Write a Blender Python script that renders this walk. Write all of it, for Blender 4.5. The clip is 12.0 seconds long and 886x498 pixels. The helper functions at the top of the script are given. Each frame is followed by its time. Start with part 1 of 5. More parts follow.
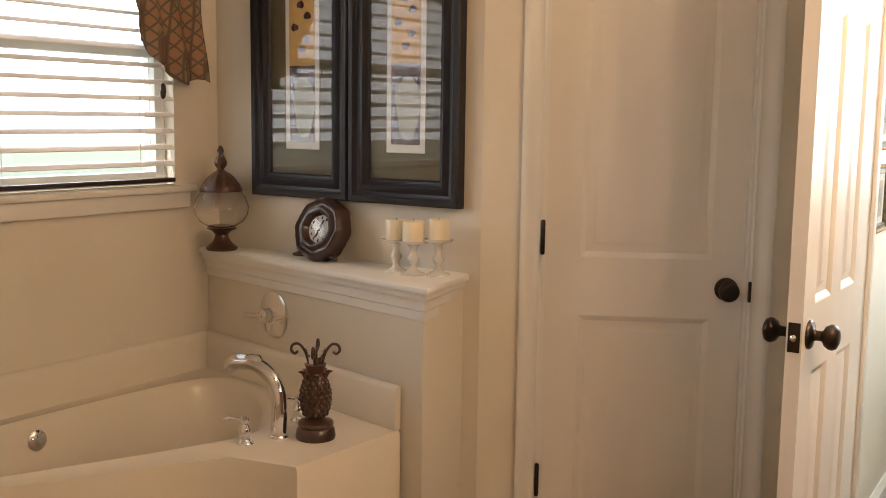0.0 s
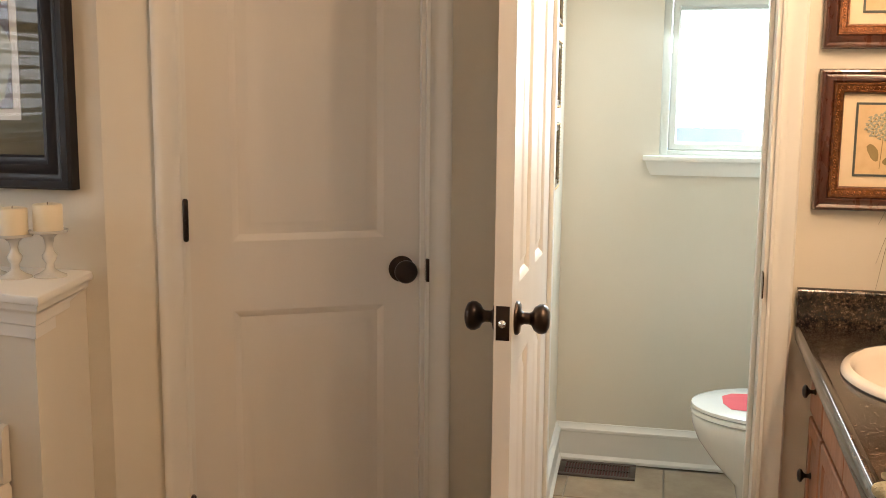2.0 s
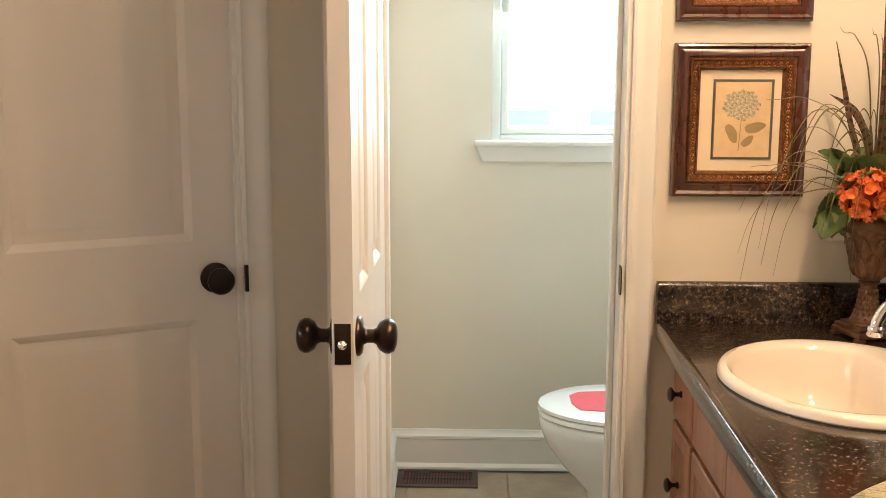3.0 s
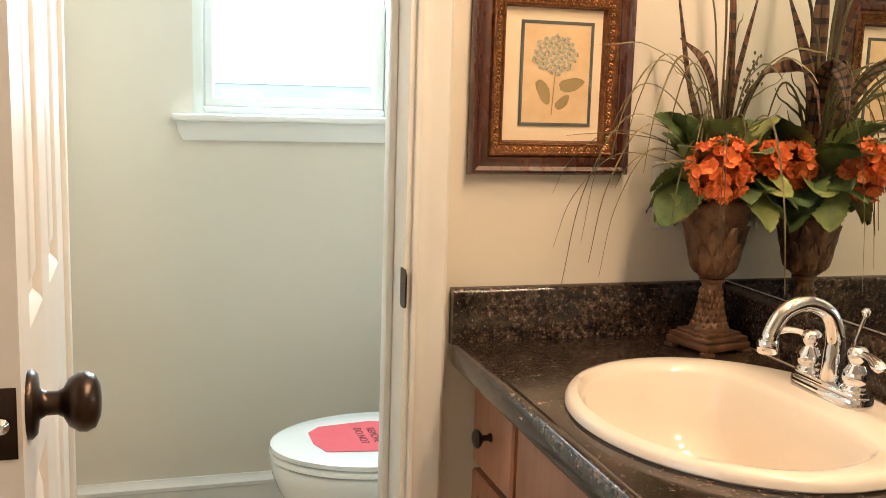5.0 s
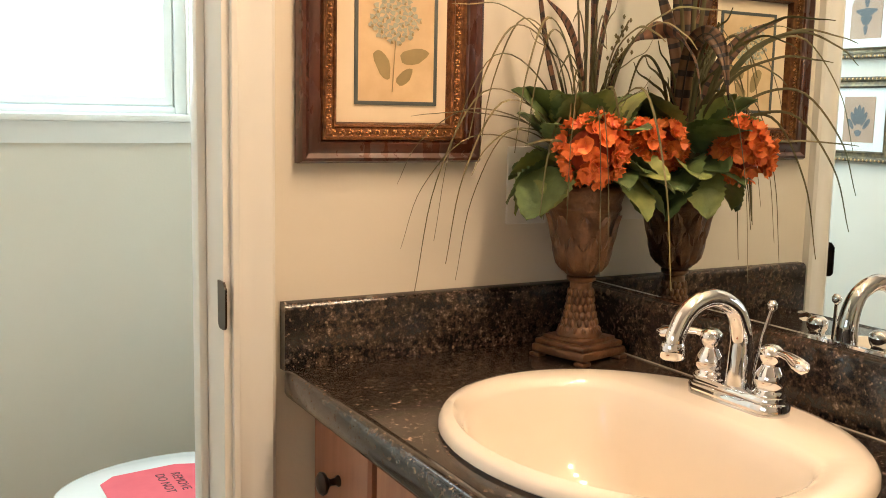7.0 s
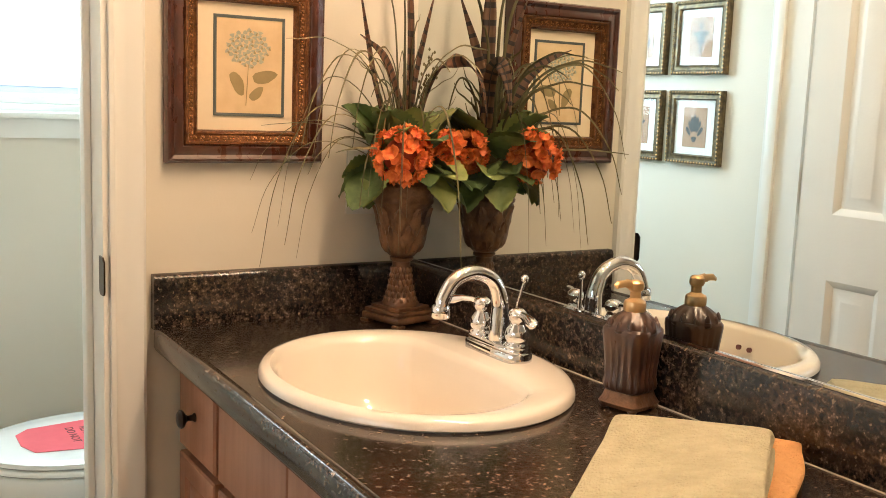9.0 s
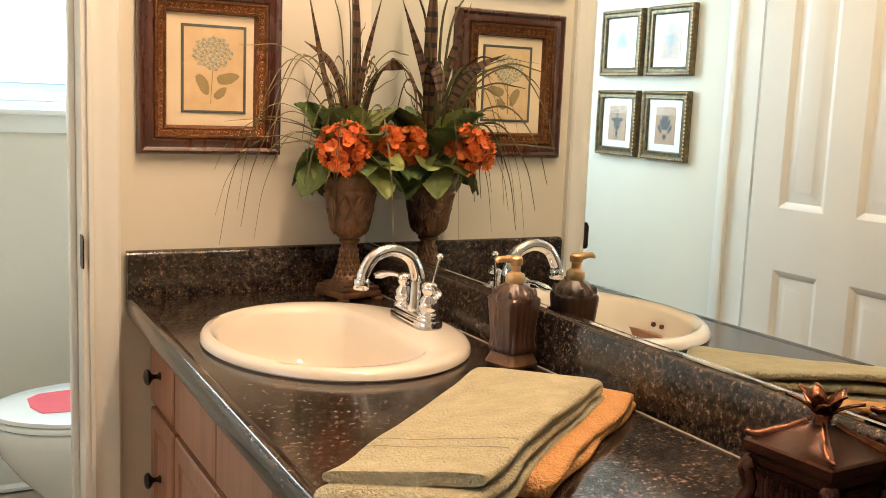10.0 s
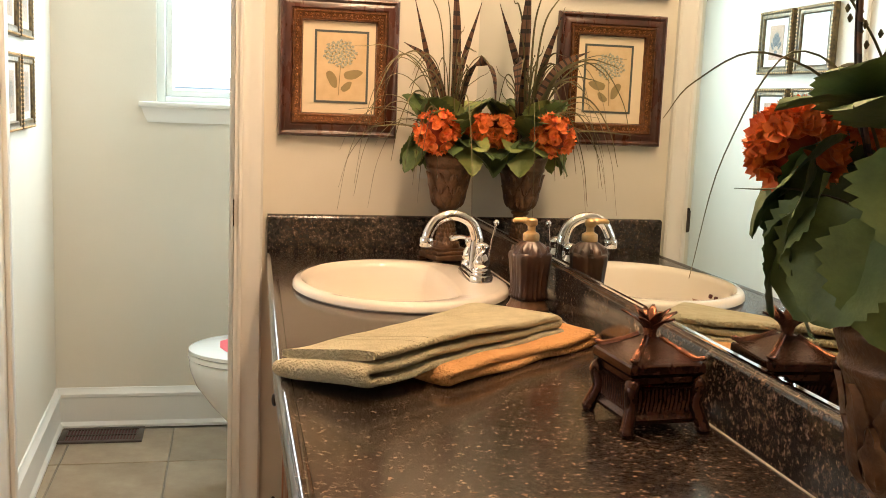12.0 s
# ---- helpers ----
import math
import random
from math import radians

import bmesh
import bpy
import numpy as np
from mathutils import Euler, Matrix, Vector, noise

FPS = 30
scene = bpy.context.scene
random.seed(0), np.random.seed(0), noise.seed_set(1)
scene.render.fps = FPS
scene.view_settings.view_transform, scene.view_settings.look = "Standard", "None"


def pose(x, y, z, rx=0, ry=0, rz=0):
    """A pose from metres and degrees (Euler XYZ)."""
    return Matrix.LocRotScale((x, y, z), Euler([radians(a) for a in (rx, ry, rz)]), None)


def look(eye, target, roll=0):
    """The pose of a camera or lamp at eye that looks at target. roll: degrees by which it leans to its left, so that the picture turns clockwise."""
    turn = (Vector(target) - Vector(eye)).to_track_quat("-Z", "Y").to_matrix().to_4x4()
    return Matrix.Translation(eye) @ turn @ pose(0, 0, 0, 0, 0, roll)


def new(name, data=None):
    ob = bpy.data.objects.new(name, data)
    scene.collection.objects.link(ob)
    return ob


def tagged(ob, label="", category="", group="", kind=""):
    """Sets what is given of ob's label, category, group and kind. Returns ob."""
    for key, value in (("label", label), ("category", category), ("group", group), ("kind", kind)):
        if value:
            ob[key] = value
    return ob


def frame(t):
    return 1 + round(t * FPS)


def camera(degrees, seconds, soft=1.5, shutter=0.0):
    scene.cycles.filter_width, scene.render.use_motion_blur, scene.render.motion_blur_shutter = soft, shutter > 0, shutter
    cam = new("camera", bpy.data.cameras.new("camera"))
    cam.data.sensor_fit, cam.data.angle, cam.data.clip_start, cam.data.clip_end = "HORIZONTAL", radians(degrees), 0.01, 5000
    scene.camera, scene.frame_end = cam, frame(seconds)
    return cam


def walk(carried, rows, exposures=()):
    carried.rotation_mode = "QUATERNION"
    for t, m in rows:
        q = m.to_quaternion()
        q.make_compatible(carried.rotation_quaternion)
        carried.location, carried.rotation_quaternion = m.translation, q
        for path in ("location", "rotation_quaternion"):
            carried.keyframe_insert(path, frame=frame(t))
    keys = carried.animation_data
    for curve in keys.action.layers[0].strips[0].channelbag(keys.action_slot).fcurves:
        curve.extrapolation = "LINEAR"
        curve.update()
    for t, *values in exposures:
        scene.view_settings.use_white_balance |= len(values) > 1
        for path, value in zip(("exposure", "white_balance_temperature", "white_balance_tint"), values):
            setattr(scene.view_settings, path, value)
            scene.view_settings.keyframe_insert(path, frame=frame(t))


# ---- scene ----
cam = camera(47.4, 12.0, soft=0.9)
PATH = [
    (0, (-0.494, -2.783, 1.368), (-1.616, -1.148, 1.111), 0.8),
    (0.5, (-0.579, -2.664, 1.354), (-1.558, -0.941, 1.088), 0.7),
    (1, (-0.658, -2.583, 1.339), (-1.467, -0.775, 1.068), 0.7),
    (1.5, (-0.726, -2.497, 1.329), (-1.352, -0.618, 1.047), 0.7),
    (2, (-0.792, -2.405, 1.325), (-1.219, -0.474, 1.026), 0.5),
    (2.5, (-0.837, -2.276, 1.308), (-1.08, -0.315, 1.004), 0.6),
    (3, (-0.875, -2.112, 1.31), (-0.937, -0.14, 0.987), 0.1),
    (3.5, (-0.901, -1.961, 1.307), (-0.795, 0.008, 0.972), -0.4),
    (3.7, (-0.905, -1.899, 1.301), (-0.74, 0.066, 0.965), -0.2),
    (5.5, (-0.973, -1.37, 1.181), (-0.258, 0.473, 0.876), 1.9),
    (6, (-0.958, -1.262, 1.172), (-0.137, 0.535, 0.863), 1.6),
    (6.5, (-0.942, -1.221, 1.171), (-0.042, 0.538, 0.863), 1.6),
    (7, (-0.939, -1.239, 1.152), (0.029, 0.49, 0.879), 1.2),
    (7.5, (-0.941, -1.295, 1.166), (0.075, 0.405, 0.885), 1.4),
    (9.3, (-0.926, -1.706, 1.195), (0.111, -0.021, 0.906), 2.2),
    (9.5, (-0.899, -1.764, 1.197), (0.11, -0.062, 0.907), 2.2),
    (10, (-0.841, -1.91, 1.2), (0.091, -0.165, 0.907), 2.3),
    (10.5, (-0.795, -2.043, 1.201), (0.058, -0.259, 0.901), 2.3),
    (11, (-0.727, -2.171, 1.179), (0.01, -0.334, 0.892), 2.2),
    (11.5, (-0.635, -2.265, 1.174), (-0.052, -0.374, 0.882), 2.2),
    (12, (-0.569, -2.344, 1.177), (-0.159, -0.409, 0.882), 2.3),
]
walk(cam, [(t, look(eye, target, roll)) for t, eye, target, roll in PATH], exposures=((0.0, -0.15, 6600, 13), (2.5, -0.11, 6420, 11), (5.3, -0.03, 6150, 8), (7.5, -0.02, 6150, 8), (10.5, -0.05, 6150, 8), (12.0, -0.02, 6450, 9)))

# ---- world, sun and large lights ----
world = bpy.data.worlds.new("world")
scene.world = world
world.use_nodes = True
wn = world.node_tree.nodes
sky = wn.new("ShaderNodeTexSky")
sky.sky_type, sky.sun_disc = "NISHITA", False
sky.sun_elevation, sky.sun_rotation = radians(48), radians(200)
world.node_tree.links.new(sky.outputs[0], wn["Background"].inputs[0])
wn["Background"].inputs[1].default_value = 0.12


def lamp(name, kind, energy, colour, m, **size):
    data = bpy.data.lights.new(name, kind)
    data.energy, data.color = energy, colour
    if kind == "AREA":
        data.shape, data.size, data.size_y = "RECTANGLE", size["w"], size["h"]
    elif kind == "SUN":
        data.angle = size["angle"]
    else:
        data.shadow_soft_size = size["r"]
    ob = new(name, data)
    ob.matrix_world = m
    return ob


lamp("sun", "SUN", 4.0, (1.0, 0.95, 0.88), look((-2, -8, 9), (0, 0, 0)), angle=radians(0.5))
# the warm light bar over the vanity mirror, out of view above
for ly in (-0.80, -1.10, -1.40, -1.70):
    lamp("vanity_bulb", "POINT", 18.3, (1.0, 0.665, 0.405), pose(-0.24, ly + 0.24, 2.18), r=0.045)
# daylight in the openings of the two windows
TOIL = 1.21  # toilet room window wall
lamp("toilet_window_light", "AREA", 22.0, (0.77, 0.93, 1.0), look((-0.55, TOIL - 0.02, 1.60), (-0.65, 0, 1.0)), w=0.50, h=0.85)
lamp("tub_window_light", "AREA", 2.4, (0.90, 0.95, 1.0), look((-3.30, -1.40, 1.60), (-1.4, -1.5, 1.2)), w=1.95, h=0.95)

# ---- materials ----


def nodes_of(name):
    m = bpy.data.materials.new(name)
    m.use_nodes = True
    t = m.node_tree
    return m, t, t.nodes["Principled BSDF"]


def noise_at(t, scale, detail=4.0, rough=0.55, stretch=None):
    co = t.nodes.new("ShaderNodeTexCoord")
    n = t.nodes.new("ShaderNodeTexNoise")
    n.inputs["Scale"].default_value, n.inputs["Detail"].default_value, n.inputs["Roughness"].default_value = scale, detail, rough
    if stretch:
        mp = t.nodes.new("ShaderNodeMapping")
        mp.inputs["Scale"].default_value = stretch
        t.links.new(co.outputs["Object"], mp.inputs[0])
        t.links.new(mp.outputs[0], n.inputs["Vector"])
    else:
        t.links.new(co.outputs["Object"], n.inputs["Vector"])
    return n


def ramp(t, src, stops):
    r = t.nodes.new("ShaderNodeValToRGB")
    while len(r.color_ramp.elements) < len(stops):
        r.color_ramp.elements.new(0.5)
    for e, (p, c) in zip(r.color_ramp.elements, stops):
        e.position, e.color = p, (*c, 1)
    t.links.new(src, r.inputs[0])
    return r


def bump(t, b, src, strength, dist=0.002):
    n = t.nodes.new("ShaderNodeBump")
    n.inputs["Strength"].default_value, n.inputs["Distance"].default_value = strength, dist
    t.links.new(src, n.inputs["Height"])
    t.links.new(n.outputs[0], b.inputs["Normal"])


def mat(name, c1, c2=None, rough=0.5, metal=0.0, scale=6.0, grain=0.0, gscale=250.0, coat=0.0, stretch=None, rvar=0.08, spec=0.5, gdist=0.002):
    """A surface of two shades that mingle in stains, with fine relief and uneven gloss."""
    m, t, b = nodes_of(name)
    c2 = c2 or tuple(v * 0.86 for v in c1)
    n = noise_at(t, scale, 5.0, 0.6, stretch)
    r = ramp(t, n.outputs["Fac"], [(0.3, c1), (0.72, c2)])
    t.links.new(r.outputs[0], b.inputs["Base Color"])
    rr = t.nodes.new("ShaderNodeMapRange")
    rr.inputs[3].default_value, rr.inputs[4].default_value = max(rough - rvar, 0.02), min(rough + rvar, 1)
    t.links.new(n.outputs["Fac"], rr.inputs[0])
    t.links.new(rr.outputs[0], b.inputs["Roughness"])
    b.inputs["Metallic"].default_value, b.inputs["Coat Weight"].default_value = metal, coat
    b.inputs["Specular IOR Level"].default_value = spec
    if grain:
        g = noise_at(t, gscale, 3.0, 0.6)
        bump(t, b, g.outputs["Fac"], grain, gdist)
    return m


PAINT = mat("cream_wall_paint", (0.72, 0.675, 0.585), (0.69, 0.645, 0.55), 0.62, scale=2.5, grain=0.12, gscale=180)
CEIL = mat("white_ceiling_paint", (0.80, 0.79, 0.76), rough=0.8, scale=3, grain=0.3, gscale=90)
TRIM = mat("white_trim_paint", (0.80, 0.79, 0.75), (0.76, 0.75, 0.71), 0.33, scale=4, grain=0.04, gscale=120)
DOOR = mat("white_door_paint", (0.78, 0.75, 0.70), (0.74, 0.71, 0.66), 0.38, scale=5, grain=0.10, gscale=160, stretch=(1, 1, 0.12))
VINYL = mat("white_vinyl", (0.74, 0.76, 0.72), (0.70, 0.72, 0.68), 0.35, scale=8)
GROUT = mat("grout", (0.36, 0.32, 0.26), rough=0.85, scale=30, grain=0.2)
BRONZE = mat("oil_rubbed_bronze", (0.030, 0.024, 0.022), (0.055, 0.035, 0.025), 0.30, 0.85, scale=25)
CHROME = mat("chrome", (0.85, 0.85, 0.86), (0.80, 0.80, 0.82), 0.05, 1.0, scale=10, rvar=0.02)
PORC = mat("bone_porcelain", (0.83, 0.76, 0.66), (0.81, 0.73, 0.63), 0.10, scale=5, coat=0.4, rvar=0.03)
WHITEP = mat("white_porcelain", (0.80, 0.81, 0.78), (0.77, 0.78, 0.75), 0.14, scale=5, coat=0.3, rvar=0.03)
ACRYL = mat("tub_acrylic", (0.74, 0.69, 0.60), (0.72, 0.67, 0.58), 0.22, scale=3, rvar=0.04)
VENTM = mat("brown_vent_metal", (0.10, 0.075, 0.06), rough=0.5, metal=0.4, scale=30)
RED = mat("red_label_paper", (0.72, 0.10, 0.12), (0.66, 0.09, 0.11), 0.6, scale=20)
INK = mat("dark_print", (0.10, 0.03, 0.03), rough=0.7)
BLACK = mat("black_frame_lacquer", (0.012, 0.012, 0.016), (0.018, 0.016, 0.018), 0.42, scale=12, grain=0.05, spec=0.25)
MAHOG = mat("mahogany_frame", (0.075, 0.022, 0.012), (0.035, 0.012, 0.008), 0.28, scale=40, coat=0.3, stretch=(1, 1, 0.3))
RELIEF = mat("gilt_relief", (0.55, 0.27, 0.09), (0.30, 0.13, 0.045), 0.28, 0.85, scale=90)
ARTMAT = mat("dark_olive_mat", (0.13, 0.11, 0.055), (0.10, 0.085, 0.04), 0.7, scale=12)
OCHRE = mat("ochre_print", (0.62, 0.42, 0.15), (0.52, 0.33, 0.11), 0.7, scale=18)
GOLD = mat("antique_gold", (0.22, 0.09, 0.032), (0.06, 0.024, 0.012), 0.34, 0.75, scale=120, grain=0.8, gscale=260)
DGOLD = mat("dark_gilded_wood", (0.22, 0.16, 0.07), (0.035, 0.03, 0.03), 0.36, 0.55, scale=70, grain=0.5, gscale=200)
MATB = mat("cream_mat_board", (0.78, 0.66, 0.48), (0.75, 0.62, 0.44), 0.8, scale=15)
WMAT = mat("white_mat_board", (0.80, 0.80, 0.76), rough=0.8, scale=15)
SLATE = mat("slate_line", (0.07, 0.085, 0.08), rough=0.6)
PRINT = mat("parchment_print", (0.70, 0.53, 0.32), (0.60, 0.43, 0.24), 0.7, scale=28)
TANP = mat("tan_print", (0.40, 0.26, 0.17), (0.34, 0.22, 0.14), 0.7, scale=28)
BLUEP = mat("blue_grey_paint", (0.30, 0.32, 0.27), (0.40, 0.40, 0.30), 0.7, scale=60)
BLUED = mat("blue_ink_wash", (0.050, 0.058, 0.062), (0.10, 0.11, 0.105), 0.7, scale=80)
OLIVEP = mat("olive_paint", (0.24, 0.18, 0.08), (0.30, 0.23, 0.10), 0.7, scale=60)
URN = mat("antiqued_bronze_resin", (0.20, 0.098, 0.046), (0.065, 0.035, 0.021), 0.36, 0.40, scale=38, grain=0.7, gscale=140)
DRESIN = mat("dark_brown_resin", (0.078, 0.034, 0.019), (0.036, 0.017, 0.011), 0.30, 0.1, scale=30, coat=0.3)
DCOPPER = mat("dark_bronze", (0.070, 0.028, 0.017), (0.045, 0.018, 0.011), 0.24, 0.6, scale=45, grain=0.12, gscale=160)
COPPER = mat("copper_bronze", (0.22, 0.085, 0.042), (0.060, 0.022, 0.015), 0.24, 0.85, scale=45, grain=0.3, gscale=160)
LEAF = mat("silk_leaf", (0.145, 0.205, 0.060), (0.045, 0.085, 0.028), 0.55, scale=26, grain=0.3, gscale=120)
PALELEAF = mat("pale_silk_leaf", (0.27, 0.29, 0.075), (0.13, 0.18, 0.05), 0.55, scale=26, grain=0.3, gscale=120)
PETAL = mat("orange_silk_petal", (0.88, 0.27, 0.05), (0.52, 0.055, 0.012), 0.6, scale=60)
DRUST = mat("dark_rust_silk", (0.42, 0.055, 0.015), (0.22, 0.03, 0.012), 0.6, scale=45)
GRASS = mat("dried_grass", (0.16, 0.12, 0.045), (0.07, 0.075, 0.03), 0.6, scale=14)
FEATH = mat("russet_feather", (0.085, 0.034, 0.017), (0.155, 0.072, 0.032), 0.6, scale=50)
FEATHD = mat("dark_feather_bar", (0.018, 0.010, 0.008), rough=0.6, scale=50)
PUMP = mat("brass_pump", (0.70, 0.47, 0.24), (0.52, 0.33, 0.15), 0.32, 0.85, scale=30)
SAGE = mat("sage_terry", (0.67, 0.60, 0.41), (0.53, 0.47, 0.31), 0.95, scale=38, grain=1.0, gscale=230, spec=0.1, gdist=0.010)
SAGED = mat("sage_border", (0.30, 0.27, 0.17), rough=0.9, scale=90, grain=0.6, gscale=600, spec=0.1)
PEACH = mat("peach_terry", (0.90, 0.50, 0.22), (0.78, 0.40, 0.16), 0.95, scale=30, grain=1.0, gscale=230, spec=0.1, gdist=0.010)
OAK = mat("maple_cabinet", (0.36, 0.165, 0.095), (0.27, 0.115, 0.064), 0.36, scale=9, coat=0.2, grain=0.05, stretch=(5, 5, 0.5))
CANDLE = mat("ivory_wax", (0.80, 0.72, 0.55), (0.76, 0.67, 0.48), 0.5, scale=12)
CREAMC = mat("cream_ceramic", (0.72, 0.69, 0.62), (0.62, 0.60, 0.55), 0.25, scale=20)
SLAT = mat("white_blind_slat", (0.84, 0.79, 0.72), (0.80, 0.75, 0.67), 0.4, scale=6, stretch=(1, 0.1, 1))
DWOOD = mat("dark_wood", (0.05, 0.022, 0.014), (0.025, 0.012, 0.009), 0.32, scale=20, coat=0.2)
PLASTIC = mat("white_plastic", (0.78, 0.77, 0.72), rough=0.35)
SIDING = mat("pale_siding", (0.58, 0.70, 0.86), (0.52, 0.65, 0.82), 0.7, scale=2)
ROOFM = mat("grey_shingle", (0.62, 0.68, 0.76), (0.56, 0.62, 0.70), 0.8, scale=4, grain=0.4, gscale=30)
LAWN = mat("lawn", (0.06, 0.10, 0.03), (0.09, 0.12, 0.04), 0.9, scale=2)


def counter_stone():
    m, t, b = nodes_of("dark_speckled_laminate")
    n1 = noise_at(t, 135, 6, 0.74)
    n2 = noise_at(t, 14, 3, 0.5)
    r1 = ramp(t, n1.outputs["Fac"], [(0.44, (0.014, 0.012, 0.011)), (0.545, (0.046, 0.032, 0.024)), (0.615, (0.088, 0.064, 0.048)), (0.685, (0.25, 0.195, 0.15))])
    r2 = ramp(t, n2.outputs["Fac"], [(0.35, (0.55, 0.55, 0.58)), (0.65, (1.15, 1.05, 0.95))])
    mx = t.nodes.new("ShaderNodeMixRGB")
    mx.blend_type, mx.inputs[0].default_value = "MULTIPLY", 1.0
    t.links.new(r1.outputs[0], mx.inputs[1])
    t.links.new(r2.outputs[0], mx.inputs[2])
    # sparse tan flecks a few millimetres across
    n3 = noise_at(t, 150, 1.5, 0.5)
    fl = ramp(t, n3.outputs["Fac"], [(0.655, (0, 0, 0)), (0.70, (0.9, 0.9, 0.9))])
    tan = t.nodes.new("ShaderNodeMixRGB")
    tan.inputs[2].default_value = (0.16, 0.112, 0.075, 1)
    t.links.new(fl.outputs[0], tan.inputs[0])
    t.links.new(mx.outputs[0], tan.inputs[1])
    t.links.new(tan.outputs[0], b.inputs["Base Color"])
    b.inputs["Roughness"].default_value = 0.15
    bump(t, b, n1.outputs["Fac"], 0.02)
    return m


COUNTER = counter_stone()


def tile_stone():
    m, t, b = nodes_of("beige_floor_tile")
    n = noise_at(t, 5, 6, 0.65)
    r = ramp(t, n.outputs["Fac"], [(0.3, (0.25, 0.185, 0.12)), (0.52, (0.35, 0.275, 0.19)), (0.75, (0.45, 0.37, 0.275))])
    info = t.nodes.new("ShaderNodeObjectInfo")
    mr = t.nodes.new("ShaderNodeMapRange")
    mr.inputs[3].default_value, mr.inputs[4].default_value = 0.88, 1.08
    t.links.new(info.outputs["Random"], mr.inputs[0])
    mx = t.nodes.new("ShaderNodeMixRGB")
    mx.blend_type, mx.inputs[0].default_value = "MULTIPLY", 1.0
    t.links.new(r.outputs[0], mx.inputs[1])
    t.links.new(mr.outputs[0], mx.inputs[2])
    t.links.new(mx.outputs[0], b.inputs["Base Color"])
    b.inputs["Roughness"].default_value = 0.35
    bump(t, b, n.outputs["Fac"], 0.15)
    return m


TILE = tile_stone()


def fabric():
    m, t, b = nodes_of("lattice_valance_fabric")
    co = t.nodes.new("ShaderNodeTexCoord")
    mp = t.nodes.new("ShaderNodeMapping")
    mp.inputs["Rotation"].default_value = (radians(45), 0, 0)
    mp.inputs["Scale"].default_value = (1, 1, 1)
    ch = t.nodes.new("ShaderNodeTexVoronoi")
    ch.distance, ch.inputs["Scale"].default_value, ch.inputs["Randomness"].default_value = "CHEBYCHEV", 26, 0.0
    t.links.new(co.outputs["Object"], mp.inputs[0])
    t.links.new(mp.outputs[0], ch.inputs["Vector"])
    r = ramp(t, ch.outputs["Distance"], [(0.30, (0.30, 0.15, 0.085)), (0.36, (0.22, 0.19, 0.12)), (0.46, (0.12, 0.075, 0.05))])
    t.links.new(r.outputs[0], b.inputs["Base Color"])
    b.inputs["Roughness"].default_value = 0.85
    bump(t, b, noise_at(t, 300).outputs["Fac"], 0.3)
    return m


FABRIC = fabric()


def clear(name, tint=(1, 1, 1), rough=0.0, ior=1.45):
    m, t, b = nodes_of(name)
    b.inputs["Base Color"].default_value = (*tint, 1)
    b.inputs["Transmission Weight"].default_value, b.inputs["Roughness"].default_value, b.inputs["IOR"].default_value = 1.0, rough, ior
    return m


GLASS = clear("clear_glass")
THIN = clear("coated_picture_glass", ior=1.2)
ART_GLASS = clear("framed_art_glass", ior=1.3)
m, t, b = nodes_of("mirror_silver")
b.inputs["Base Color"].default_value, b.inputs["Metallic"].default_value, b.inputs["Roughness"].default_value = (0.72, 0.785, 0.79, 1), 1.0, 0.0
MIRROR = m
m, t, b = nodes_of("bright_sky")
b.inputs["Base Color"].default_value = (0.8, 0.9, 1.0, 1)
b.inputs["Emission Color"].default_value, b.inputs["Emission Strength"].default_value = (0.93, 0.97, 1.0, 1), 5.0
SKYM = m

# ---- mesh helpers ----


def thing(name, label, category, m=None, group="", kind=""):
    ob = new(name)
    ob.empty_display_size = 0.05
    if m:
        ob.matrix_world = m
    return tagged(ob, label, category, group, kind)


def mesh_of(name, bm, material, smooth=40):
    bmesh.ops.recalc_face_normals(bm, faces=bm.faces[:])
    me = bpy.data.meshes.new(name)
    bm.to_mesh(me)
    bm.free()
    for mt in material if isinstance(material, (list, tuple)) else [material]:
        me.materials.append(mt)
    if smooth:
        for p in me.polygons:
            p.use_smooth = True
        me.set_sharp_from_angle(angle=radians(smooth))
    return me


def part(name, bm, material, parent=None, label="", smooth=40, m=None):
    ob = new(name, mesh_of(name, bm, material, smooth))
    if parent:
        ob.parent = parent
    if m:
        ob.matrix_local = m
    return tagged(ob, label)


def setting(name, bm, material, label="", category="", smooth=0):
    return tagged(part(name, bm, material, None, label, smooth), category=category, kind="structure")


def box(bm, x0, x1, y0, y1, z0, z1, bevel=0.0, seg=2):
    v = [bm.verts.new((x, y, z)) for z in (z0, z1) for x, y in ((x0, y0), (x1, y0), (x1, y1), (x0, y1))]
    f = [bm.faces.new([v[i] for i in q]) for q in ((3, 2, 1, 0), (4, 5, 6, 7), (0, 1, 5, 4), (1, 2, 6, 5), (2, 3, 7, 6), (3, 0, 4, 7))]
    if bevel:
        bmesh.ops.bevel(bm, geom=list({e for q in f for e in q.edges}), offset=bevel, segments=seg, affect="EDGES", profile=0.5)
    return bm


def boxes(*rows, bevel=0.0):
    bm = bmesh.new()
    for r in rows:
        box(bm, *r, bevel=bevel)
    return bm


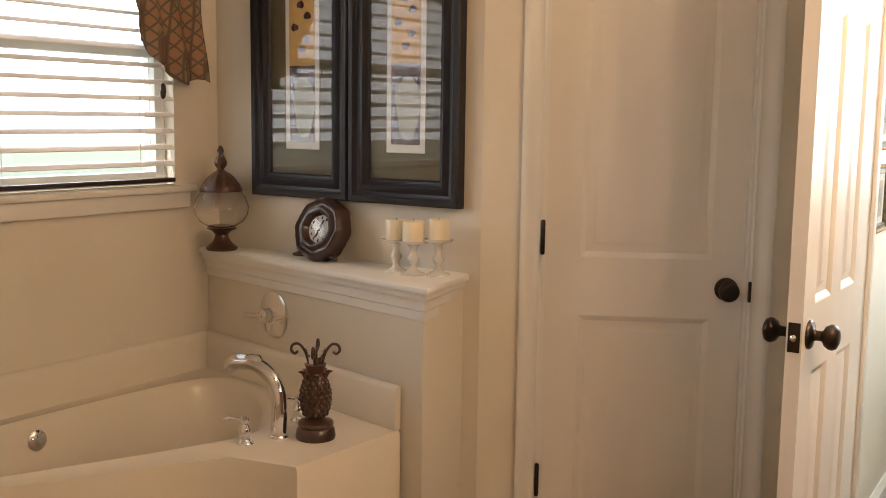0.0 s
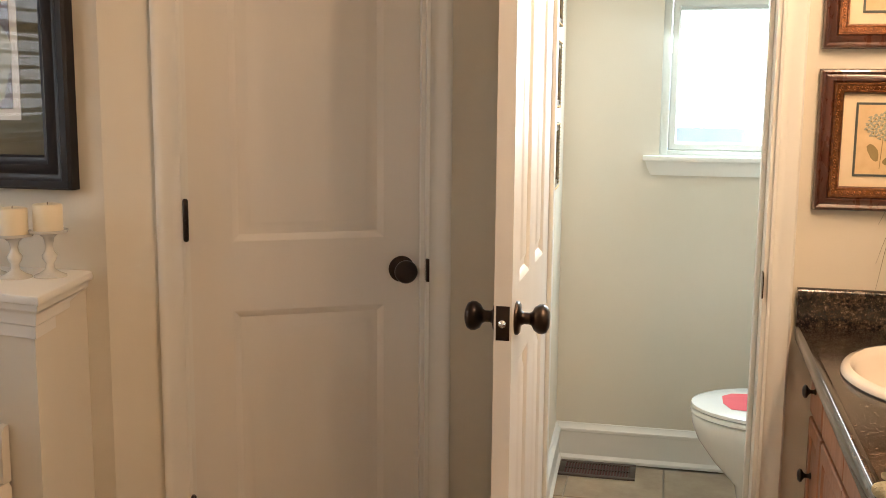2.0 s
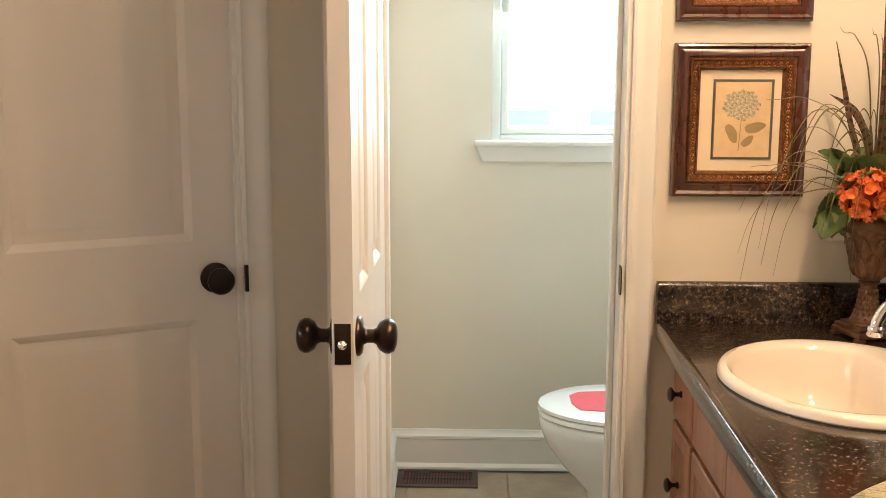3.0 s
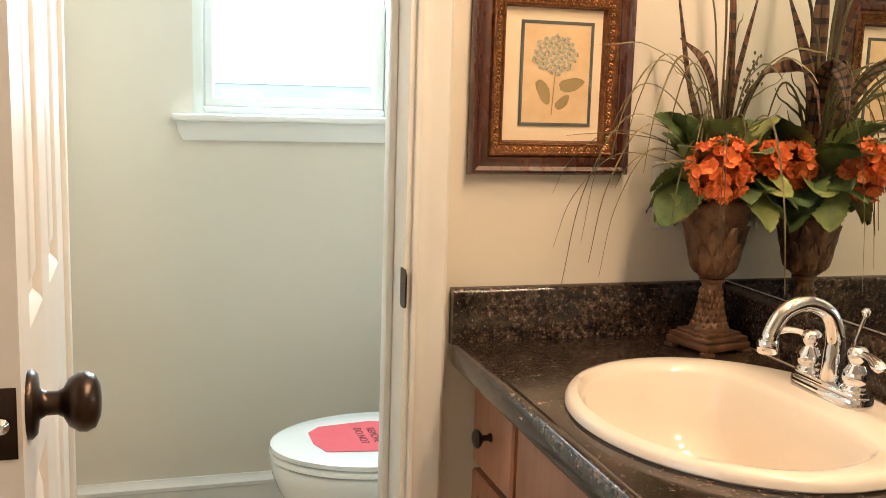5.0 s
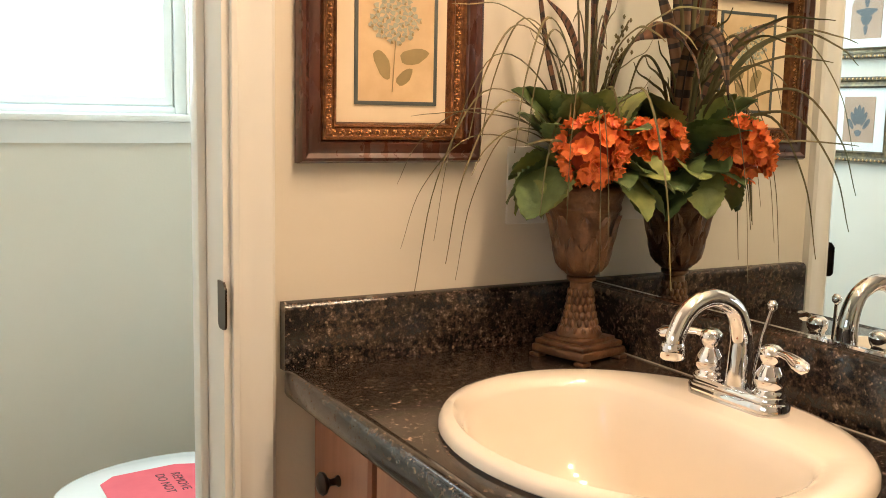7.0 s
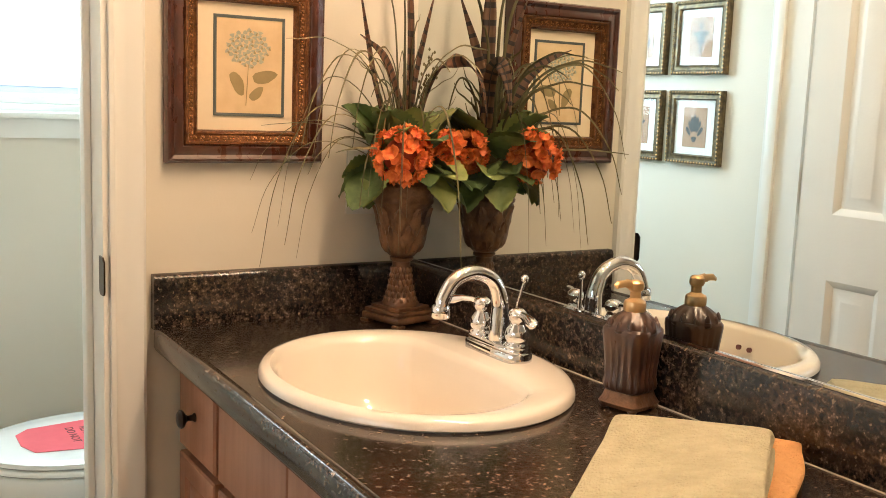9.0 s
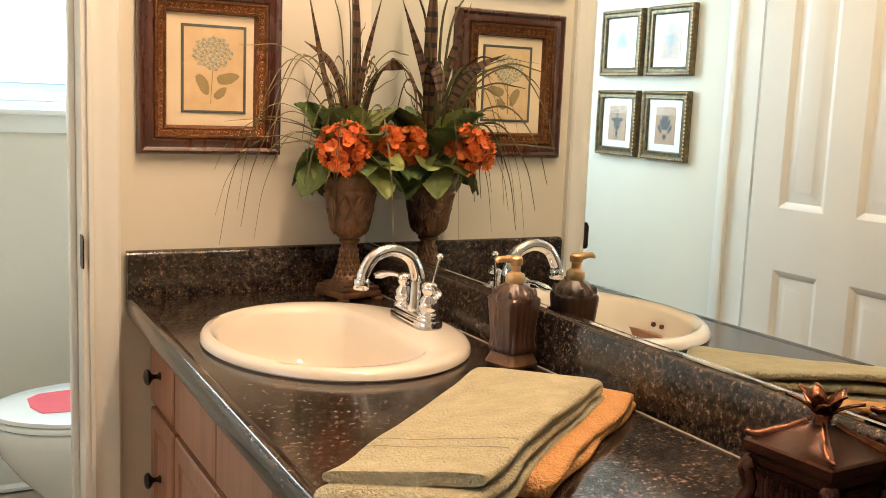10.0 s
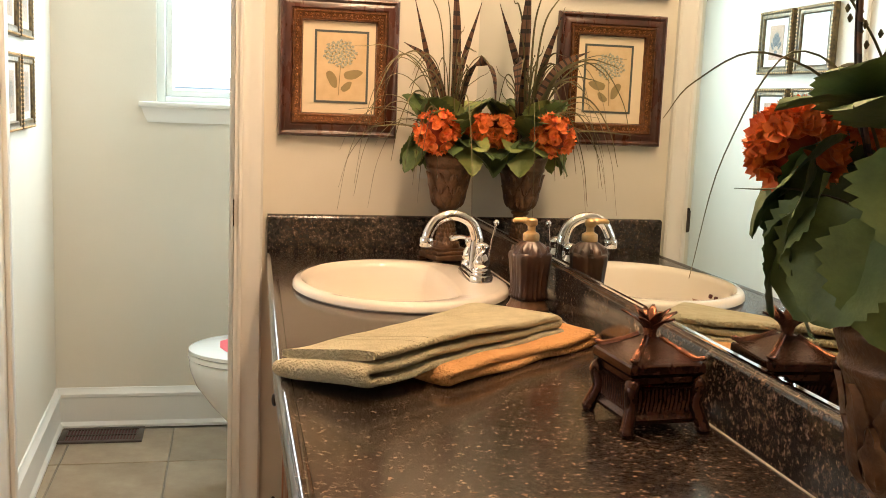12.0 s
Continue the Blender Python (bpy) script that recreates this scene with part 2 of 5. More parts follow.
def rings(bm, loops, cap0=True, cap1=True, closed=True):
    """Skin a list of rings of points."""
    rows = [[bm.verts.new(p) for p in loop] for loop in loops]
    n = len(rows[0])
    for a, b in zip(rows, rows[1:]):
        for i in range(n if closed else n - 1):
            j = (i + 1) % n
            bm.faces.new((a[i], a[j], b[j], b[i]))
    if cap0:
        bm.faces.new(rows[0][::-1])
    if cap1:
        bm.faces.new(rows[-1])
    return bm


def lathe(bm, profile, seg=28, at=(0, 0, 0), flute=0, depth=0.0, cap0=True, cap1=True, square=0.0):
    loops = []
    for r, z, *k in profile:
        loop = []
        for i in range(seg):
            a = 2 * math.pi * i / seg
            rr = r * (1 + (k[0] if k else 0) * math.cos(flute * a))
            if square:
                rr /= (abs(math.cos(a)) ** square + abs(math.sin(a)) ** square) ** (1 / square)
            loop.append((at[0] + rr * math.cos(a), at[1] + rr * math.sin(a), at[2] + z))
        loops.append(loop)
    return rings(bm, loops, cap0, cap1)


def prism(bm, pts, z0, z1):
    return rings(bm, [[(x, y, z0) for x, y in pts], [(x, y, z1) for x, y in pts]])


def tube(bm, pts, radii, seg=10, flat=1.0):
    pts = [Vector(p) for p in pts]
    radii = radii if isinstance(radii, (list, tuple)) else [radii] * len(pts)
    side, loops = None, []
    for i, p in enumerate(pts):
        d = (pts[min(i + 1, len(pts) - 1)] - pts[max(i - 1, 0)]).normalized()
        if side is None:
            side = d.orthogonal().normalized()
        side = (side - d * side.dot(d)).normalized()
        up = d.cross(side)
        loops.append([p + radii[i] * (math.cos(2 * math.pi * k / seg) * side + flat * math.sin(2 * math.pi * k / seg) * up) for k in range(seg)])
    return rings(bm, loops)


def curve_pts(ctrl, n=12):
    """A smooth line through a few points."""
    c = [Vector(p) for p in ctrl]
    c = [2 * c[0] - c[1]] + c + [2 * c[-1] - c[-2]]
    out = []
    for i in range(1, len(c) - 2):
        for k in range(n):
            u = k / n
            a, b, d, e = c[i - 1 : i + 3]
            out.append(0.5 * (2 * b + (d - a) * u + (2 * a - 5 * b + 4 * d - e) * u * u + (3 * b - a - 3 * d + e) * u**3))
    return out + [c[-2]]


def nested(bm, w, h, loops, cap=True):
    """Mitred rectangle steps in the xz plane, facing -y: loops of (inset, y). Origin at the lower left corner."""
    rows = [[(i, y, i), (w - i, y, i), (w - i, y, h - i), (i, y, h - i)] for i, y in loops]
    return rings(bm, rows, False, cap)

# ---- the large structure ----
CEILZ = 2.44
H0, H1 = -1.088, -0.550  # toilet room opening
C0, C1 = -0.003, 0.585  # closet opening, along its slanting wall
SLANT = pose(-1.885, -0.255, 0, 0, 0, 28.8)  # the closet wall turns away from the room
ALC, WEST = -0.338, -3.12  # wall over the tub ledge, window wall
DTOP = 2.03

setting("floor", boxes((WEST - 0.12, 0.12, -3.32, ALC + 0.10, -0.12, -0.008), (-2.13, 0.12, ALC + 0.10, TOIL + 0.12, -0.12, -0.008)), GROUT, "grout bed under beige floor tiles", "floor")
setting("ceiling", boxes((WEST - 0.12, 0.12, -3.32, ALC + 0.10, CEILZ, CEILZ + 0.15), (-2.13, 0.12, ALC + 0.10, TOIL + 0.12, CEILZ, CEILZ + 0.15)), CEIL, "plain white painted ceiling", "ceiling")
setting("wall_north", boxes((-1.190, H0, 0, 0.12, 0, CEILZ), (H1, 0.0, 0, 0.12, 0, CEILZ),
                            (H0, H1, 0, 0.12, DTOP, CEILZ)), PAINT, "cream painted wall with the toilet room opening", "wall")
slanting = setting("wall_closet_front", boxes((-0.176, C0, 0, 0.12, 0, CEILZ), (C1, 0.80, 0, 0.12, 0, CEILZ), (C0, C1, 0, 0.12, DTOP, CEILZ)), PAINT,
                   "cream painted slanting wall with the closet door", "wall")
slanting.matrix_world = SLANT
setting("wall_east", boxes((0.0, 0.12, -3.2, TOIL + 0.12, 0, CEILZ)), PAINT, "cream painted wall behind the vanity mirror", "wall")
setting("wall_south", boxes((WEST - 0.12, 0.12, -3.32, -3.2, 0, CEILZ)), PAINT, "plain cream painted wall", "wall")
setting("wall_alcove", boxes((WEST - 0.12, -2.037, ALC, ALC + 0.10, 0, CEILZ)), PAINT, "cream painted wall over the tub ledge", "wall")
setting("wall_closet", boxes((-2.05, -1.26, 0.62, 0.70, 0, CEILZ), (-2.13, -2.05, ALC + 0.10, 0.70, 0, CEILZ)), PAINT, "plain closet back walls", "wall")
# window wall beside the tub
TW0, TW1, TWZ0, TWZ1 = -2.28, -0.530, 1.140, 1.96
setting("wall_west", boxes((WEST - 0.12, WEST, -3.2, TW0, 0, CEILZ), (WEST - 0.12, WEST, TW1, ALC, 0, CEILZ),
                           (WEST - 0.12, WEST, TW0, TW1, 0, TWZ0), (WEST - 0.12, WEST, TW0, TW1, TWZ1, CEILZ)), PAINT, "cream painted wall with the tub window", "wall")
# toilet room: side wall, a little out of square, and window wall
bm = bmesh.new()
prism(bm, [(-1.120, 0.12), (-1.156, TOIL), (-1.27, TOIL), (-1.22, 0.12)], 0, CEILZ)
setting("wall_toilet_side", bm, PAINT, "cream painted side wall of the toilet room", "wall")
WX0, WX1, WZ0, WZ1 = -0.822, -0.278, 1.120, 2.08
setting("wall_toilet_window", boxes((-1.27, WX0, TOIL, TOIL + 0.12, 0, CEILZ), (WX1, 0.0, TOIL, TOIL + 0.12, 0, CEILZ),
                                    (WX0, WX1, TOIL, TOIL + 0.12, 0, WZ0), (WX0, WX1, TOIL, TOIL + 0.12, WZ1, CEILZ)), PAINT, "cream painted wall round the toilet room window", "wall")


def casing(name, x0, x1, wl, wr, label, m=None):
    """Moulded door casing on a wall, with jambs inside the opening."""
    root = thing(name, label, "door casing", m, kind="structure")

    def board(nm, xa, xb, z0, z1, flip):
        bm = bmesh.new()
        prof = [(0.0, 0.0), (0.0, -0.010), (0.008, -0.012), (0.014, -0.009), (0.030, -0.011), (0.045, -0.017), (0.058, -0.018), (0.064, -0.014), (0.064, 0.0)]
        s = (xb - xa) / 0.064
        pts = [(xb - u * s, v) if flip else (xa + u * s, v) for u, v in prof]
        rings(bm, [[(px, py, z0) for px, py in pts], [(px, py, z1) for px, py in pts]])
        part(nm, bm, TRIM, root)

    board("side_casing", x0 - wl, x0 + 0.004, 0, DTOP, True)
    board("side_casing", x1 - 0.004, x1 + wr, 0, DTOP, False)
    part("head_casing", boxes((x0 - wl, x1 + wr, -0.016, 0, DTOP, DTOP + 0.07), bevel=0.003), TRIM, root)
    part("jamb", boxes((x0, x0 + 0.014, 0.0005, 0.1195, 0, DTOP)), TRIM, root)
    part("jamb", boxes((x1 - 0.014, x1, 0.0005, 0.1195, 0, DTOP)), TRIM, root)
    part("head_jamb", boxes((x0 + 0.014, x1 - 0.014, 0.0005, 0.1195, DTOP - 0.014, DTOP)), TRIM, root)
    return root


c_toilet = casing("casing_toilet", H0, H1, 0.060, 0.050, "white moulded casing round the toilet room opening")
part("door_stop", boxes((H1 - 0.026, H1 - 0.014, 0.072, 0.104, 0, DTOP - 0.014), bevel=0.003), TRIM, c_toilet)
part("door_stop", boxes((H0 + 0.014, H0 + 0.026, 0.072, 0.104, 0, DTOP - 0.014), bevel=0.003), TRIM, c_toilet)
bm = bmesh.new()
lip = [(-0.014 + 0.010 * (1 - math.cos(a)), 0.878 - 0.010 * math.sin(a)) for a in (math.pi / 2 * k / 6 for k in range(7))]
lip += [(0.008 + 0.010 * math.sin(a), 0.878 - 0.010 * math.cos(a)) for a in (math.pi / 2 * k / 6 for k in range(7))]
lip += [(0.018, 0.930), (-0.006, 0.930), (-0.014, 0.922)]
rings(bm, [[(x, y, z) for y, z in lip] for x in (H1 - 0.0165, H1 - 0.0138)])
part("strike_plate", bm, BRONZE, c_toilet, "dark bronze strike plate")
c_closet = casing("casing_closet", C0, C1, 0.060, 0.060, "white moulded casing round the closet door", SLANT)
part("strike_plate", boxes((C1 - 0.004, C1 + 0.003, -0.020, 0.012, 0.866, 0.924), bevel=0.001), BRONZE, c_closet, "dark bronze strike plate")

# baseboards with a shoe moulding
def baseboard(name, p0, p1, label):
    """Along p0 to p1, with the room on the left hand of that way."""
    d = (Vector(p1) - Vector(p0))
    n = Vector((-d.y, d.x)).normalized()
    bm = bmesh.new()
    prof = [(0, 0), (0.022, 0), (0.022, 0.010), (0.014, 0.022), (0.014, 0.106), (0.018, 0.110), (0.018, 0.120), (0.010, 0.128), (0.006, 0.140), (0, 0.140)]
    rings(bm, [[(p[0] + n.x * u, p[1] + n.y * u, v) for u, v in prof] for p in (p0, p1)])
    setting(name, bm, TRIM, label, "baseboard", 30)


baseboard("baseboard", (-0.0, TOIL), (-1.154, TOIL), "tall white moulded baseboard under the window")
baseboard("baseboard", (-1.155, TOIL - 0.015), (-1.121, 0.122), "tall white moulded baseboard along the side wall")


def on_slant(u):
    p = SLANT @ Vector((u, 0, 0))
    return (p.x, p.y)


baseboard("baseboard", on_slant(0.80), on_slant(C1 + 0.061), "tall white moulded baseboard between two doors")
baseboard("baseboard", on_slant(C0 - 0.061), on_slant(-0.165), "short white moulded baseboard beside the closet")

# ---- windows ----


def window_toilet():
    w = thing("window_1", "white vinyl single-hung window, bright with daylight", "window", kind="structure")
    bm = bmesh.new()
    for r in ((WX0, WX0 + 0.028, TOIL + 0.025, TOIL + 0.10, WZ0, WZ1), (WX1 - 0.028, WX1, TOIL + 0.025, TOIL + 0.10, WZ0, WZ1), (WX0 + 0.028, WX1 - 0.028, TOIL + 0.025, TOIL + 0.10, WZ0, WZ0 + 0.025), (WX0 + 0.028, WX1 - 0.028, TOIL + 0.025, TOIL + 0.10, WZ1 - 0.03, WZ1)):
        box(bm, *r, bevel=0.003)
    part("window_frame", bm, VINYL, w)

    def sash(y, z0, z1, nm):
        bm = bmesh.new()
        nested_rows = [(0.0, 0.0), (0.0, -0.026), (0.004, -0.030), (0.022, -0.030), (0.028, -0.018), (0.028, 0.0)]
        nested(bm, WX1 - WX0 - 0.06, z1 - z0, nested_rows, False)
        part(nm, bm, VINYL, w, m=pose(WX0 + 0.03, y, z0))
        g = part("pane", boxes((WX0 + 0.055, WX1 - 0.055, y - 0.014, y - 0.010, z0 + 0.024, z1 - 0.024)), GLASS, w, "clear glass")
        g.visible_shadow = False

    sash(TOIL + 0.06, WZ0 + 0.026, 1.665, "lower_sash")
    sash(TOIL + 0.095, 1.630, WZ1 - 0.031, "upper_sash")
    part("window_stool", boxes((-0.876, -0.205, TOIL - 0.042, TOIL + 0.024, 1.110, 1.128), bevel=0.004), TRIM, w, "white window stool")
    bm = bmesh.new()
    prof = [(-0.848, 1.060), (-0.230, 1.060), (-0.220, 1.083), (-0.210, 1.1095), (-0.868, 1.1095), (-0.860, 1.083)]
    rings(bm, [[(px, TOIL - 0.0005, pz) for px, pz in prof], [(px, TOIL - (0.026 if pz > 1.1 else 0.016), pz) for px, pz in prof]])
    part("apron", bm, TRIM, w, "white tapered apron")


window_toilet()


def window_tub():
    w = thing("window_2", "white framed window over the corner tub", "window", kind="structure")
    bm = bmesh.new()
    for r in ((WEST - 0.1, WEST - 0.045, TW0, TW0 + 0.04, TWZ0, TWZ1), (WEST - 0.1, WEST - 0.045, TW1 - 0.04, TW1, TWZ0, TWZ1), (WEST - 0.1, WEST - 0.045, TW0 + 0.04, TW1 - 0.04, TWZ0, TWZ0 + 0.04), (WEST - 0.1, WEST - 0.045, TW0 + 0.04, TW1 - 0.04, TWZ1 - 0.04, TWZ1), (WEST - 0.09, WEST - 0.05, TW0 + 0.04, TW1 - 0.04, 1.55, 1.59)):
        box(bm, *r, bevel=0.003)
    part("window_frame", bm, VINYL, w)
    for z0, z1 in ((TWZ0 + 0.04, 1.55), (1.59, TWZ1 - 0.04)):
        g = part("pane", boxes((WEST - 0.074, WEST - 0.07, TW0 + 0.04, TW1 - 0.04, z0, z1)), GLASS, w, "clear glass")
        g.visible_shadow = False
    part("window_stool", boxes((WEST - 0.044, WEST + 0.04, TW0 - 0.08, TW1 + 0.062, 1.115, 1.137), bevel=0.004), TRIM, w, "white window stool")
    part("apron", boxes((WEST + 0.0005, WEST + 0.022, TW0 - 0.06, TW1 + 0.045, 1.062, 1.1145), bevel=0.004), TRIM, w)


window_tub()


def blind():
    root = thing("window_blind", "white faux-wood slatted blind, tilted open in the tub window", "blind", pose(WEST, (TW0 + TW1) / 2, 1.145) @ Matrix.Diagonal((0.87, 0.90, 0.87, 1)))
    half = 0.96
    part("bottom_rail", boxes((-0.020, 0.020, -half, half, 0.003, 0.020), bevel=0.004), DWOOD, root, "dark wooden bottom rail")
    part("head_rail", boxes((-0.025, 0.025, -half, half, 0.860, 0.915), bevel=0.003), SLAT, root)
    sl = bmesh.new()
    rings(sl, [[(-0.022, s * half, 0.004), (0.0, s * half, 0.0065), (0.022, s * half, -0.002), (0.022, s * half, -0.0045), (0.0, s * half, 0.0035), (-0.022, s * half, 0.0015)] for s in (-1, 1)])
    me = mesh_of("slat", sl, SLAT, 0)
    for i in range(13):
        ob = new("slat", me)
        ob.parent = root
        ob.matrix_local = pose(0, 0, 0.075 + 0.060 * i, 0, 14 + random.uniform(-2, 2), 0)
    for y in (-0.80, -0.27, 0.27, 0.80, 0.90):
        bm = bmesh.new()
        tube(bm, [(0.024, y, 0.02), (0.024, y, 0.86)], 0.0012, 5)
        part("cord", bm, SLAT, root)
    bm = bmesh.new()
    lathe(bm, [(0.003, 0.03), (0.010, 0.022), (0.012, 0.0), (0.009, -0.02), (0.003, -0.028)], 12, (0.03, 0.90, 0.34))
    part("cord_tassel", bm, DWOOD, root, "dark wooden cord tassel")


blind()


def valance():
    """A gathered cascade of lattice cloth at the end of the window, longer towards the corner."""
    root = thing("window_valance", "brown and sage lattice-patterned fabric valance with a cascading tail", "valance", pose(WEST + 0.05, -0.450, 1.985) @ Matrix.Diagonal((0.87, 0.87, 0.87, 1)))
    bm = bmesh.new()
    n, rows = 110, []
    for k in range(15):
        v = k / 14
        row = []
        for i in range(n + 1):
            u = i / n  # 0 at the corner, 1 towards the far end
            y = -0.02 - 2.10 * u
            if u < 0.16:
                drop = 0.59 - 0.20 * max(0, (u - 0.065) / 0.095) ** 1.2
                if u > 0.12:
                    drop -= 2.3 * (u - 0.12)
            else:
                drop = 0.13 + 0.02 * math.cos((u - 0.16) / 0.84 * math.pi * 4)
            z = -drop * v
            x = 0.018 * math.sin(u * 126 + 1.2 * v) * (0.35 + v) + 0.03 * v + 0.01 * math.sin(8 * v + 11 * u)
            row.append((x, y, z + 0.012 * math.sin(u * 100) * v))
        rows.append(row)
    rings(bm, rows, False, False, False)
    ob = part("cloth", bm, FABRIC, root, smooth=60)
    s = ob.modifiers.new("thick", "SOLIDIFY")
    s.thickness = 0.004
    part("mounting_board", boxes((-0.055, -0.002, -2.13, -0.02, -0.01, 0.01)), DWOOD, root)


valance()

# outdoors, seen past the panes
setting("ground", boxes((-400, 400, -400, 400, -0.9, -0.7)), LAWN, "lawn round the house", "ground")
bm = bmesh.new()
rings(bm, [[(-60, 55, -0.7), (60, 55, -0.7)], [(-60, 55, 40), (60, 55, 40)]], False, False, False)
setting("backdrop", bm, SKYM, "hazy white sky", "sky")
bm = bmesh.new()
rings(bm, [[(-58, 50, -0.7), (-58, -280, -0.7)], [(-58, 50, 40), (-58, -280, 40)]], False, False, False)
setting("backdrop", bm, SKYM, "hazy white sky", "sky")
house = thing("neighbour_house", "pale blue-grey house with a shingled roof, far beyond the window", "house", pose(3.0, 26, -0.7))
part("wall", boxes((-9, 9, 0, 8, 0, 1.9)), SIDING, house)
bm = bmesh.new()
rings(bm, [[(-9.4, -0.02, 1.9), (-9.4, 4, 3.4), (-9.4, 8.4, 1.9)], [(9.4, -0.02, 1.9), (9.4, 4, 3.4), (9.4, 8.4, 1.9)]])
part("roof", bm, ROOFM, house)
for i in range(6):
    part("window", boxes((-7.6 + 2.9 * i, -6.5 + 2.9 * i, -0.05, 0.0, 0.7, 1.7)), VINYL, house)

# ---- doors ----


def panel(bm, w, h, y0):
    """A raised panel with its moulding, facing -y, from the face y0."""
    nested(bm, w, h, [(0, y0), (0.006, y0 + 0.002), (0.016, y0 + 0.0085), (0.026, y0 + 0.0085), (0.042, y0 + 0.002), (0.046, y0 + 0.0015)])


def knob(parent, m, side_label="dark bronze door knob"):
    bm = bmesh.new()
    lathe(bm, [(0.033, 0.0), (0.033, 0.004), (0.029, 0.008), (0.015, 0.010), (0.0115, 0.016), (0.0115, 0.026), (0.014, 0.031), (0.023, 0.036), (0.0285, 0.045), (0.029, 0.052), (0.025, 0.060), (0.015, 0.0645), (0.006, 0.0655)], 26)
    k = part("door_knob", bm, BRONZE, parent, side_label, 60, m)
    return k


def hinge(parent, x, y, z):
    bm = bmesh.new()
    lathe(bm, [(0.004, -0.050), (0.0065, -0.046), (0.0065, 0.046), (0.004, 0.050)], 10, (x, y, z))
    for j in range(-2, 3):
        lathe(bm, [(0.0072, j * 0.018 - 0.0005), (0.0072, j * 0.018 + 0.0005)], 10, (x, y, z))
    part("hinge", bm, BRONZE, parent, "dark bronze hinge")


def leaf(root, w, panels, thick, two_sided=True):
    """Stiles and rails round the panels, in the xz plane with the face at y=0. panels: columns (x0, x1) and rows (z0, z1)."""
    cols, rows, top = panels
    bm = bmesh.new()
    xs = [0.0] + [v for c in cols for v in c] + [w]
    zs = [0.012] + [v for r in rows for v in r] + [top]
    for i in range(0, len(xs), 2):
        box(bm, xs[i], xs[i + 1], 0, thick, zs[0], zs[-1])
    for c in cols:
        for i in range(0, len(zs), 2):
            box(bm, c[0], c[1], 0, thick, zs[i], zs[i + 1])
    part("leaf_frame", bm, DOOR, root, smooth=0)
    for c in cols:
        for r in rows:
            bm = bmesh.new()
            panel(bm, c[1] - c[0], r[1] - r[0], 0.0)
            part("panel", bm, DOOR, root, smooth=25, m=pose(c[0], 0, r[0]))
            if two_sided:
                bm = bmesh.new()
                panel(bm, c[1] - c[0], r[1] - r[0], 0.0)
                part("panel", bm, DOOR, root, smooth=25, m=pose(c[1], thick, r[0], 0, 0, 180))


d1 = thing("door_1", "closed white two-panel moulded closet door", "door", SLANT @ pose(C0 + 0.003, 0.018, 0), kind="structure")
leaf(d1, 0.582, ([(0.110, 0.480)], [(0.20, 0.808), (0.978, 1.90)], 2.01), 0.034)
knob(d1, pose(0.525, 0, 0.896, 90, 0, 0))
for hz in (0.318, 1.036, 1.754):
    hinge(d1, 0.002, -0.034, hz)

d2 = thing("door_2", "open white six-panel door standing out from the wall", "door", pose(-1.098, -0.018, 0, 0, 0, -90.0), kind="structure")
DW = 0.556
leaf(d2, DW, ([(0.092, 0.232), (0.324, 0.464)], [(0.22, 0.815), (0.969, 1.62), (1.70, 1.90)], 2.01), 0.034)
knob(d2, pose(DW - 0.055, 0, 0.905, 90, 0, 0))
knob(d2, pose(DW - 0.055, 0.034, 0.905, -90, 0, 0))
part("latch_plate", boxes((DW - 0.001, DW + 0.0015, 0.004, 0.030, 0.872, 0.938), bevel=0.0007), BRONZE, d2, "dark bronze latch plate")
bm = bmesh.new()
lathe(bm, [(0.0075, 0.0), (0.0075, 0.006), (0.003, 0.010)], 12)
part("latch_bolt", bm, CHROME, d2, "worn metal latch bolt", m=pose(DW + 0.0015, 0.017, 0.905, 0, 90, 0))
for hz in (0.222, 1.022, 1.79):
    hinge(d2, -0.003, -0.003, hz)
    part("hinge_plate", boxes((-0.0022, -0.0004, 0.004, 0.030, hz - 0.045, hz + 0.045)), BRONZE, d2, "dark bronze hinge plate", 0)

# ---- vanity ----
CZ = 0.812  # worktop
VEND = -1.95
SX, SY, SA, SB = -0.248, -0.446, 0.208, 0.245  # sink centre and half sizes


